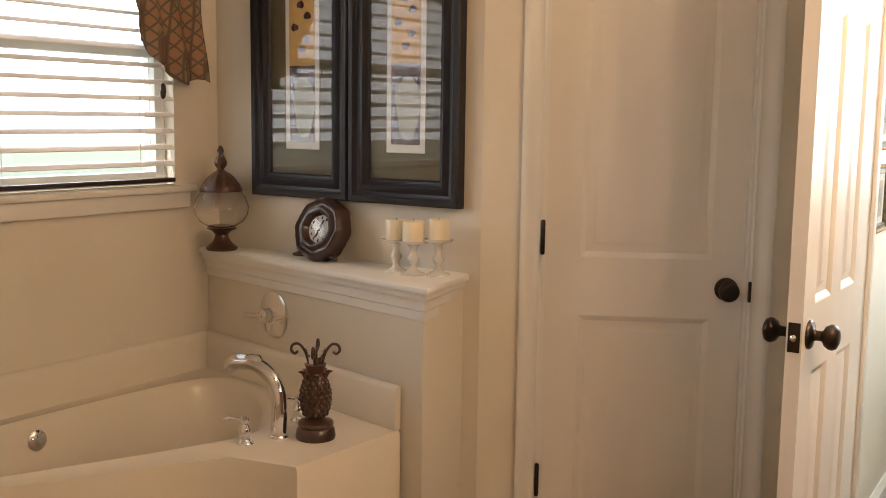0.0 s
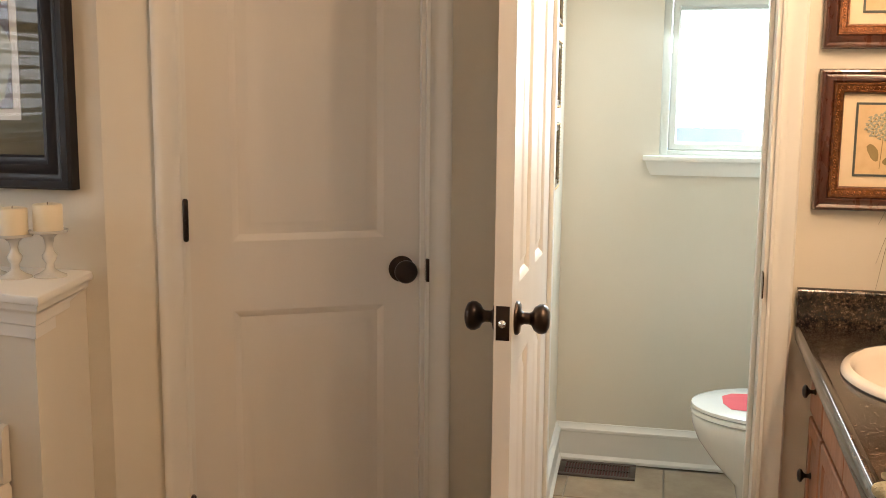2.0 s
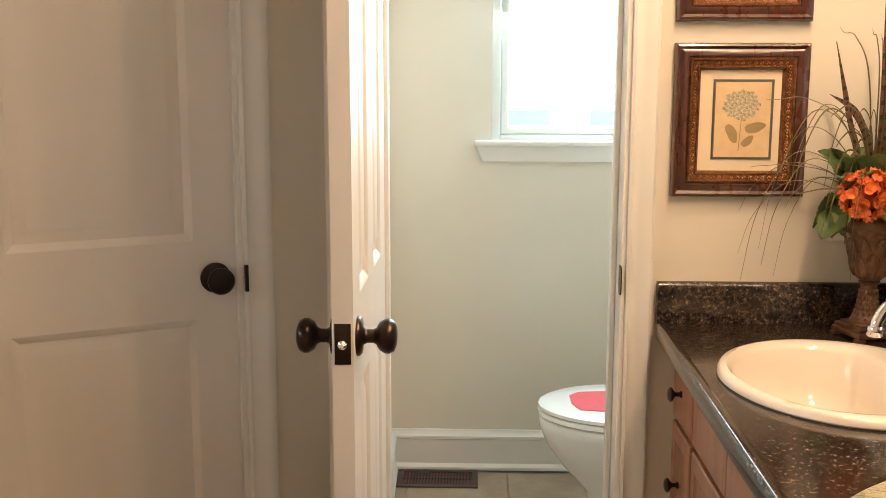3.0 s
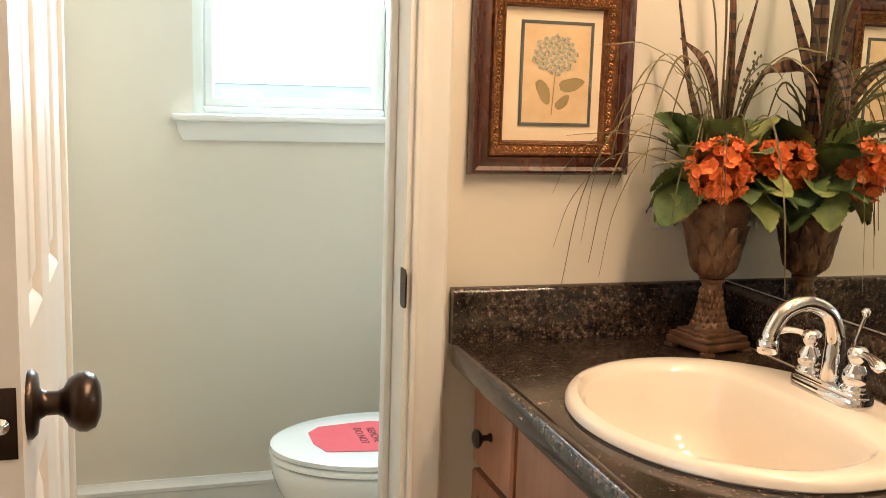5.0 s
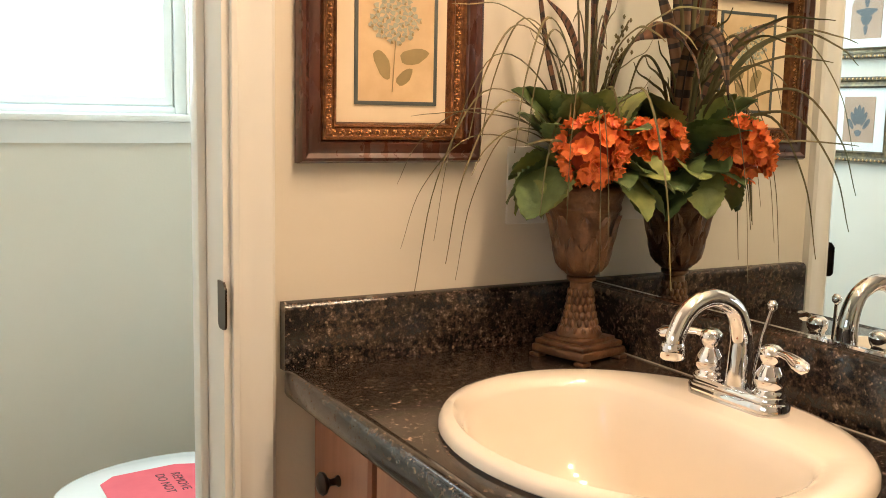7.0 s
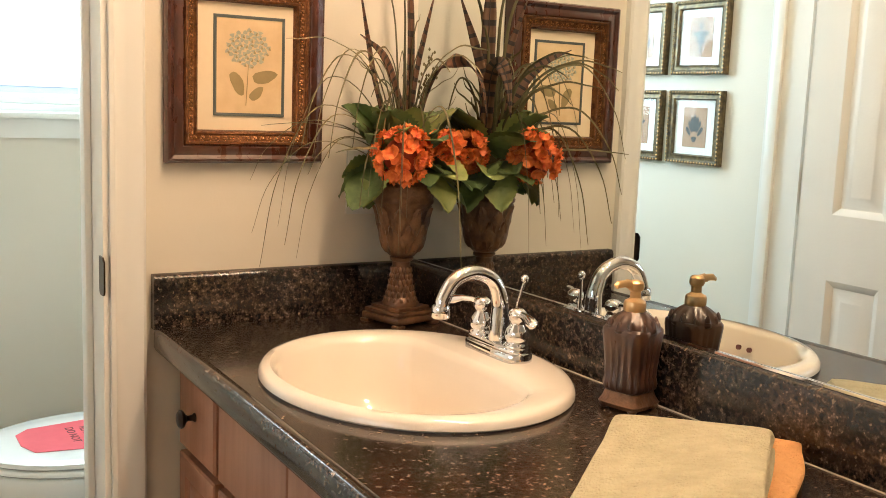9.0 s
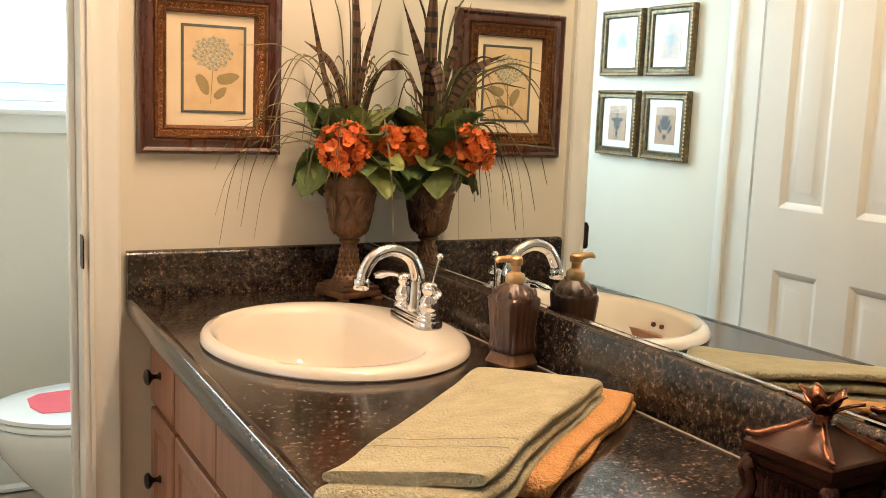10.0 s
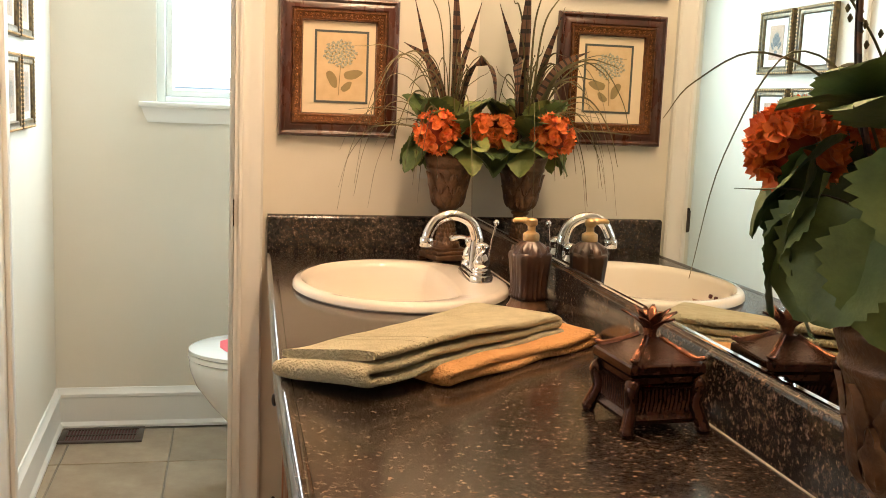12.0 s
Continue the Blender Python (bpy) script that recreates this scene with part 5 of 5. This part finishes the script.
def floor_vent():
    root = thing("floor_vent", "brown metal floor register beside the baseboard", "vent", pose(-0.993, 1.103, 0.0))
    bm = bmesh.new()
    for r in ((-0.135, 0.135, -0.075, -0.055), (-0.135, 0.135, 0.055, 0.075), (-0.135, -0.115, -0.0548, 0.0548), (0.115, 0.135, -0.0548, 0.0548)):
        box(bm, r[0], r[1], r[2], r[3], 0.0, 0.006, bevel=0.0015)
    part("frame", bm, VENTM, root, smooth=30)
    part("backing", boxes((-0.115, 0.115, -0.055, 0.055, 0.0003, 0.001)), INK, root, smooth=0)
    for row in (-0.0275, 0.0275):
        for i in range(22):
            bm = bmesh.new()
            x = -0.108 + 0.0103 * i
            rings(bm, [[(x, row - 0.024, 0.001), (x + 0.003, row - 0.024, 0.001), (x + 0.006, row - 0.024, 0.0052), (x + 0.003, row - 0.024, 0.0052)], [(x, row + 0.024, 0.001), (x + 0.003, row + 0.024, 0.001), (x + 0.006, row + 0.024, 0.0052), (x + 0.003, row + 0.024, 0.0052)]])
            part("louvre", bm, VENTM, root, smooth=0)
    part("divider", boxes((-0.115, 0.115, -0.003, 0.003, 0.001, 0.0055)), VENTM, root, smooth=0)


floor_vent()


def outlet():
    root = thing("wall_outlet", "white duplex outlet on the cream wall behind the flowers", "outlet", pose(-0.108, 0, 1.045))
    part("cover_plate", boxes((-0.035, 0.035, -0.006, -0.0005, -0.057, 0.057), bevel=0.002), PLASTIC, root)
    for z in (-0.02, 0.02):
        bm = bmesh.new()
        rings(bm, [[(0.0165 * math.cos(a), y, z + 0.0135 * math.sin(a)) for a in (2 * math.pi * i / 24 for i in range(24))] for y in (-0.0055, -0.0075)])
        s = part("socket", bm, PLASTIC, root)
        for x in (-0.006, 0.006):
            part("slot", boxes((x - 0.001, x + 0.001, -0.0078, -0.0072, z - 0.002, z + 0.006)), INK, s, smooth=0)


outlet()

# ---- tub corner ----
KZ = 0.920


def knee_wall():
    pts = [(-2.055, -0.598), (WEST, -0.394), (WEST, ALC - 0.0005), (-2.097, ALC - 0.0005)]
    bm = bmesh.new()
    prism(bm, pts, 0, KZ - 0.035)
    setting("wall_knee", bm, PAINT, "cream painted half wall behind the tub", "wall")
    root = thing("ledge_cap", "white moulded wooden cap on the half wall", "ledge", pose(0, 0, 0), kind="structure")

    def grow(o):
        return [(-2.055 + o, -0.598 - o), (WEST, -0.394 - o), (WEST, ALC - 0.001), (-2.115 + o, ALC - 0.001)]

    bm = bmesh.new()
    rings(bm, [[(x, y, z) for x, y in grow(o)] for o, z in ((0.020, KZ - 0.022), (0.036, KZ - 0.020), (0.039, KZ - 0.012), (0.036, KZ - 0.003), (0.030, KZ))])
    part("cap_board", bm, TRIM, root, smooth=40)
    bm = bmesh.new()
    rings(bm, [[(x, y, z) for x, y in grow(o)] for o, z in ((0.003, KZ - 0.099), (0.008, KZ - 0.097), (0.008, KZ - 0.072), (0.013, KZ - 0.068), (0.013, KZ - 0.055), (0.017, KZ - 0.044), (0.025, KZ - 0.036), (0.027, KZ - 0.0225))], False, False)
    part("moulding", bm, TRIM, root, smooth=18)


knee_wall()


def chaikin(pts, n=2):
    for _ in range(n):
        out = []
        for a, b2 in zip(pts, pts[1:] + pts[:1]):
            out += [tuple(0.75 * u + 0.25 * v for u, v in zip(a, b2)), tuple(0.25 * u + 0.75 * v for u, v in zip(a, b2))]
        pts = out
    return pts


def bathtub():
    root = thing("bathtub", "bone-coloured acrylic corner tub with a slanting front", "bathtub", pose(0, 0, 0))
    dz = 0.50
    deck = [(-2.137, -0.588), (-2.159, -0.986), (-2.346, -1.03), (-2.598, -1.475), (-2.928, -2.069), (-3.118, -2.069), (-3.118, -0.397)]
    hole = [(-2.498, -0.747), (-2.431, -0.859), (-2.499, -1.077), (-2.678, -1.466), (-2.817, -1.799), (-2.905, -1.924), (-3.01, -1.901), (-3.035, -1.689), (-3.025, -0.817), (-2.996, -0.56), (-2.903, -0.491), (-2.691, -0.555)]
    hole = chaikin(hole, 2)
    cx = sum(p[0] for p in hole) / len(hole)
    cy = sum(p[1] for p in hole) / len(hole)

    def cross(dx, dy):
        best = 9.0
        for (ax, ay), (bx, by) in zip(deck, deck[1:] + deck[:1]):
            ex, ey = bx - ax, by - ay
            den = dx * ey - dy * ex
            if abs(den) < 1e-9:
                continue
            s = ((ax - cx) * ey - (ay - cy) * ex) / den
            u = ((ax - cx) * dy - (ay - cy) * dx) / den
            if s > 0 and -1e-6 <= u <= 1 + 1e-6:
                best = min(best, s)
        return best

    outer = [(cx + (x - cx) * cross(x - cx, y - cy), cy + (y - cy) * cross(x - cx, y - cy)) for x, y in hole]
    for px, py in deck:
        k = min(range(len(outer)), key=lambda i: (outer[i][0] - px) ** 2 + (outer[i][1] - py) ** 2)
        outer[k] = (px, py)

    def lerp(o, s, z):
        return [(cx + (x - cx) * s, cy + (y - cy) * s, z) for x, y in hole]

    bm = bmesh.new()
    rings(bm, [[(x, y, 0) for x, y in outer], [(x, y, dz - 0.012) for x, y in outer], [(cx + (x - cx) * 0.994, cy + (y - cy) * 0.994, dz) for x, y in outer], lerp(0, 1.06, dz + 0.001), lerp(0, 1.03, dz + 0.004), lerp(0, 1.0, dz), lerp(0, 0.97, dz - 0.02), lerp(0, 0.90, dz - 0.16), lerp(0, 0.80, dz - 0.30), lerp(0, 0.70, dz - 0.345), lerp(0, 0.3, dz - 0.35)])
    part("shell", bm, ACRYL, root, smooth=50)
    bm = bmesh.new()
    for a, b2 in (((-2.139, -0.585), (-3.117, -0.398)), ((WEST + 0.003, -0.42), (WEST + 0.003, -2.05))):
        d = Vector((b2[0] - a[0], b2[1] - a[1])).normalized()
        n = Vector((-d.y, d.x)) * 0.022
        rings(bm, [[(p[0], p[1], dz + 0.0005), (p[0] + n.x, p[1] + n.y, dz + 0.0005), (p[0] + n.x * 0.9, p[1] + n.y * 0.9, dz + 0.112), (p[0] + n.x * 0.5, p[1] + n.y * 0.5, dz + 0.124), (p[0], p[1], dz + 0.126)] for p in (a, b2)])
    part("wall_flange", bm, ACRYL, root, "raised flange along the walls", 50)
    bm = bmesh.new()
    lathe(bm, [(0.030, 0.0), (0.030, 0.006), (0.022, 0.012), (0.005, 0.013)], 24)
    part("overflow_cover", bm, CHROME, root, "round chrome overflow cover", 50, m=pose(-3.020, -1.14, 0.44, 0, 84, 0))


bathtub()


def tub_filler():
    root = thing("tub_faucet", "chrome deck-mounted tub filler with two lever handles", "faucet", pose(-2.365, -0.837, 0.50, 0, 0, 12) @ Matrix.Diagonal((0.91, 0.91, 0.91, 1)))
    bm = bmesh.new()
    lathe(bm, [(0.030, 0.0), (0.030, 0.004), (0.024, 0.010), (0.020, 0.014)], 22)
    path = curve_pts([(0, 0, 0.01), (0.004, 0, 0.08), (-0.002, 0, 0.145), (-0.030, 0, 0.190), (-0.085, 0, 0.215), (-0.150, 0, 0.212), (-0.172, 0, 0.195)], 6)
    tube(bm, path, [0.026 - 0.005 * i / len(path) for i in range(len(path))], 16)
    tube(bm, [(-0.045, 0, 0.205), (-0.065, 0, 0.228), (-0.150, 0, 0.222), (-0.176, 0, 0.196)], [0.008, 0.017, 0.021, 0.016], 12)
    part("spout", bm, CHROME, root, smooth=60)
    for dx, dy, turn in ((-0.055, -0.095, 20), (-0.03, 0.165, 40)):
        bm = bmesh.new()
        lathe(bm, [(0.026, 0.0), (0.026, 0.004), (0.018, 0.010), (0.014, 0.016), (0.018, 0.030), (0.019, 0.044), (0.013, 0.056), (0.010, 0.062), (0.014, 0.068), (0.013, 0.078), (0.004, 0.082)], 20, (dx, dy, 0))
        hd = part("handle_body", bm, CHROME, root, smooth=60)
        bm = bmesh.new()
        a = radians(turn + 180)
        tube(bm, [(dx + u * math.cos(a), dy + u * math.sin(a), 0.070 + h) for u, h in ((0.006, 0), (0.025, 0.004), (0.045, 0.004), (0.060, 0.0))], [0.006, 0.005, 0.007, 0.006], 10)
        part("lever", bm, CHROME, hd, smooth=60)


tub_filler()


def shower_valve():
    root = thing("shower_valve", "round chrome valve plate with a lever on the half wall", "valve", look((-2.731, -0.470, 0.738), (-2.731 - 0.188, -0.470 - 0.982, 0.738)) @ pose(0, 0, 0, 0, 180, 0) @ Matrix.Diagonal((0.92, 0.92, 0.92, 1)))
    bm = bmesh.new()
    lathe(bm, [(0.082, 0.0), (0.082, 0.004), (0.070, 0.012), (0.035, 0.018), (0.026, 0.022), (0.024, 0.050), (0.015, 0.056)], 36)
    part("plate", bm, CHROME, root, smooth=50)
    bm = bmesh.new()
    tube(bm, [(0, 0, 0.045), (-0.03, -0.002, 0.055), (-0.06, -0.004, 0.058), (-0.095, -0.006, 0.055)], [0.014, 0.011, 0.010, 0.007], 12)
    part("lever", bm, CHROME, root, smooth=60)


shower_valve()


def figurine():
    root = thing("pineapple_candlestick", "dark bronze pineapple-shaped candlestick with curled iron leaves", "ornament", pose(-2.28, -0.781, 0.50) @ Matrix.Diagonal((0.91, 0.91, 0.91, 1)))
    bm = bmesh.new()
    lathe(bm, [(0.058, 0.0), (0.060, 0.010), (0.056, 0.030), (0.050, 0.036), (0.054, 0.044), (0.052, 0.052), (0.030, 0.060), (0.022, 0.066)], 30)
    part("base", bm, DWOOD, root, "round turned base", 40)
    bm = bmesh.new()
    lathe(bm, [(0.024, 0.064), (0.036, 0.078), (0.043, 0.105), (0.044, 0.135), (0.038, 0.165), (0.029, 0.190), (0.027, 0.205), (0.031, 0.222), (0.033, 0.226), (0.024, 0.226)], 36)
    for r in range(9):
        for k in range(14):
            a = 2 * math.pi * (k + 0.5 * (r % 2)) / 14
            z = 0.078 + 0.0135 * r
            rr = 0.030 + 0.015 * math.sin(math.pi * (r + 1) / 9)
            lathe(bm, [(0.001, -0.009), (0.006, -0.002), (0.005, 0.003), (0.001, 0.008)], 6, (rr * math.cos(a), rr * math.sin(a), z))
    part("body", bm, DRESIN, root, "scaled dark bronze body", 60)
    for k in range(8):
        a = 2 * math.pi * k / 8
        bm = bmesh.new()
        tube(bm, curve_pts([(0.026 * math.cos(a), 0.026 * math.sin(a), 0.186), (0.036 * math.cos(a), 0.036 * math.sin(a), 0.200), (0.052 * math.cos(a), 0.052 * math.sin(a), 0.203)], 4), [0.009, 0.009, 0.008, 0.008, 0.007, 0.006, 0.004, 0.002, 0.001], 8, 0.4)
        part("collar_leaf", bm, DRESIN, root, smooth=60)
    for k in range(4):
        a = 2 * math.pi * k / 4 + 0.6
        bm = bmesh.new()
        pts = [(0.018, 0.222), (0.030, 0.262), (0.048, 0.285), (0.066, 0.284), (0.072, 0.268), (0.062, 0.257), (0.052, 0.264)]
        tube(bm, curve_pts([(r * math.cos(a), r * math.sin(a), z) for r, z in pts], 5), 0.0042, 8)
        part("iron_curl", bm, DWOOD, root, smooth=60)
    bm = bmesh.new()
    lathe(bm, [(0.020, 0.2255), (0.024, 0.250), (0.030, 0.272), (0.028, 0.272), (0.021, 0.250)], 24, cap1=False)
    g = part("glass_cup", bm, GLASS, root, "small clear glass cup", 60)
    g.visible_shadow = False


figurine()


def jar():
    root = thing("apothecary_jar", "clear glass jar with bronze lid and pedestal on the ledge", "jar", pose(-3.008, -0.432, KZ) @ Matrix.Diagonal((0.82, 0.82, 0.85, 1)))
    bm = bmesh.new()
    lathe(bm, [(0.062, 0.0), (0.064, 0.010), (0.052, 0.020), (0.040, 0.030), (0.030, 0.045), (0.026, 0.060), (0.040, 0.075), (0.062, 0.085), (0.058, 0.088)], 36)
    part("pedestal", bm, DRESIN, root, "dark bronze pedestal", 50)
    bm = bmesh.new()
    lathe(bm, [(0.030, 0.0885), (0.060, 0.094), (0.090, 0.112), (0.108, 0.140), (0.112, 0.170), (0.100, 0.205), (0.082, 0.228), (0.080, 0.231), (0.097, 0.204), (0.108, 0.170), (0.104, 0.141), (0.086, 0.115), (0.058, 0.098), (0.028, 0.092)], 40)
    g = part("glass_bowl", bm, GLASS, root, "clear glass bowl", 60)
    g.visible_shadow = False
    bm = bmesh.new()
    lathe(bm, [(0.086, 0.2315), (0.086, 0.240), (0.076, 0.258, 0.03), (0.052, 0.288, 0.04), (0.030, 0.305, 0.03), (0.016, 0.312), (0.014, 0.320), (0.024, 0.332), (0.026, 0.345), (0.018, 0.362), (0.010, 0.378), (0.014, 0.388), (0.010, 0.400), (0.003, 0.410)], 48, flute=12)
    part("lid", bm, DRESIN, root, "domed bronze lid with a finial", 60)


jar()


def desk_clock():
    root = thing("desk_clock", "dark carved wooden desk clock with a pale dial, tilted back", "clock", pose(-2.585, -0.415, KZ + 0.001, -18, 0, -3) @ Matrix.Diagonal((0.83, 1.60, 0.83, 1)))
    def shape(r, n=64):
        out = []
        for i in range(n):
            a = 2 * math.pi * i / n
            out.append(r * (1 + 0.06 * math.cos(8 * a)) / max(abs(math.cos(((a + math.pi / 8) % (math.pi / 4)) - math.pi / 8)), 0.9))
        return [(k * math.cos(2 * math.pi * i / n), k * math.sin(2 * math.pi * i / n)) for i, k in enumerate(out)]
    bm = bmesh.new()
    rows = [(0.118, 0.0), (0.120, -0.012), (0.114, -0.026), (0.100, -0.034), (0.090, -0.028), (0.082, -0.030), (0.072, -0.036), (0.060, -0.032), (0.050, -0.018)]
    rings(bm, [[(x, y, 0.112 + z) for x, z in shape(r)] for r, y in rows], True, False)
    part("case", bm, DWOOD, root, "dark carved octagonal case", 50)
    bm = bmesh.new()
    lathe(bm, [(0.052, 0.0), (0.052, 0.002)], 40)
    part("dial", bm, WMAT, root, "pale dial", 0, pose(0, -0.016, 0.112, 90, 0, 0))
    bm = bmesh.new()
    for k in range(12):
        a = 2 * math.pi * k / 12
        x, z = 0.041 * math.sin(a), 0.112 + 0.041 * math.cos(a)
        box(bm, x - 0.0018, x + 0.0018, -0.0195, -0.0182, z - 0.005, z + 0.005)
    part("hour_mark", bm, INK, root, "dark hour marks", 0)
    bm = bmesh.new()
    tube(bm, [(0, -0.0205, 0.105), (0.012, -0.0205, 0.145)], 0.0018, 6)
    tube(bm, [(0, -0.0215, 0.108), (-0.004, -0.0215, 0.088), (-0.012, -0.0215, 0.080)], 0.0022, 6)
    part("clock_hand", bm, INK, root, "dark hands")
    for s in (-1, 1):
        bm = bmesh.new()
        tube(bm, curve_pts([(s * 0.05, -0.005, 0.02), (s * 0.085, -0.012, 0.012), (s * 0.110, -0.018, 0.005)], 4), [0.012, 0.012, 0.011, 0.010, 0.010, 0.009, 0.008, 0.007, 0.005], 8)
        part("scroll_foot", bm, DWOOD, root, smooth=60)
    bm = bmesh.new()
    lathe(bm, [(0.060, 0.0), (0.045, 0.004), (0.01, 0.006)], 32)
    g = part("crystal", bm, GLASS, root, "domed glass", 60, pose(0, -0.022, 0.112, 90, 0, 0))
    g.visible_shadow = False


desk_clock()


def candle_stand(x, y, h):
    root = thing("candle_stand", "cream ceramic candle stand with an ivory pillar candle", "candle holder", pose(x, y, KZ) @ Matrix.Diagonal((0.88, 0.88, 0.88, 1)), group="candle stands on the ledge")
    bm = bmesh.new()
    lathe(bm, [(0.040, 0.0), (0.040, 0.004), (0.026, 0.010), (0.012, 0.020), (0.010, 0.034), (0.017, 0.045), (0.019, 0.055), (0.011, 0.066), (0.009, 0.078), (0.013, 0.090 + h), (0.022, 0.098 + h), (0.046, 0.103 + h), (0.048, 0.110 + h), (0.043, 0.110 + h), (0.040, 0.106 + h)], 32)
    part("stand", bm, CREAMC, root, "turned cream stand", 50)
    bm = bmesh.new()
    lathe(bm, [(0.036, 0.1065 + h), (0.036, 0.172 + h), (0.033, 0.175 + h), (0.026, 0.173 + h)], 30)
    c = part("candle", bm, CANDLE, root, "ivory pillar candle", 50)
    bm = bmesh.new()
    tube(bm, [(0, 0, 0.170 + h), (0.001, 0, 0.180 + h)], 0.001, 6)
    part("wick", bm, INK, c)


candle_stand(-2.262, -0.448, 0.0)
candle_stand(-2.190, -0.462, 0.002)
candle_stand(-2.126, -0.428, 0.010)


def art_frame():
    X0, X1, Z0, Z1 = -2.925, -2.100, 1.108, 1.95
    root = thing("framed_art", "pair of abstract prints in one heavy black frame behind glass", "picture", pose(X0, ALC - 0.0005, Z0))
    W, Hh = X1 - X0, Z1 - Z0
    half = W / 2
    for k in range(2):
        bm = bmesh.new()
        nested(bm, half - 0.0015, Hh, [(0, 0.0), (0, -0.030), (0.005, -0.038), (0.020, -0.038), (0.028, -0.030), (0.035, -0.028), (0.047, -0.034), (0.056, -0.034), (0.066, -0.024), (0.072, -0.022), (0.077, -0.012)], False)
        part("frame", bm, BLACK, root, "black lacquered moulding", 30, pose(half * k + 0.0015 * k, 0, 0))
        bm = boxes((half * k + 0.07, half * (k + 1) - 0.07, -0.008, -0.002, 0.07, Hh - 0.07))
        part("mat_board", bm, ARTMAT, root, "dark olive mat board", 0)
        a, b2 = half * k + 0.135, half * (k + 1) - 0.135
        part("white_border", boxes((a, b2, -0.0095, -0.0082, 0.155, Hh - 0.15)), WMAT, root, smooth=0)
        part("print", boxes((a + 0.018, b2 - 0.018, -0.0112, -0.0098, 0.180, 0.42)), MAHOG, root, "dark red lower field", 0)
        part("print", boxes((a + 0.018, b2 - 0.018, -0.0112, -0.0098, 0.4205, Hh - 0.17)), OCHRE, root, "yellow upper field", 0)
        bm = bmesh.new()
        for i in range(7):
            blob(bm, (a + b2) / 2 + 0.030 * math.sin(2.4 * i), 0.47 + 0.035 * i, 0.016, 0.012, -0.0116, 10, i)
        part("painted_spot", bm, MAHOG, root, "painted dark red spots", 0)
        bm = bmesh.new()
        blob(bm, (a + b2) / 2 + 0.01, 0.29, 0.045, 0.095, -0.0116, 18, 0.4, 0.08)
        part("painted_vase", bm, BLUEP, root, "painted pale vase", 0)
        g = part("glass", boxes((half * k + 0.068, half * (k + 1) - 0.068, -0.0165, -0.0145, 0.068, Hh - 0.068)), ART_GLASS, root, "clear glass", 0)
        g.visible_shadow = False


art_frame()

# ---- floor tiles, last ----
floor_ob = bpy.data.objects["floor"]
TS = 0.330
tb = bmesh.new()
box(tb, 0.0025, TS - 0.0025, 0.0025, TS - 0.0025, -0.0085, 0.0, bevel=0.0015, seg=1)
tile_me = mesh_of("tile", tb, TILE, 30)
for i in range(-10, 1):
    for j in range(-10, 4):
        x, y = -0.10 + TS * i, -0.15 + TS * j
        if y > ALC + 0.05 and x < -2.15 or x > 0 or y > TOIL:
            continue
        ob = new("tile", tile_me)
        ob.parent = floor_ob
        ob.matrix_local = pose(x, y, random.uniform(-0.0004, 0.0))
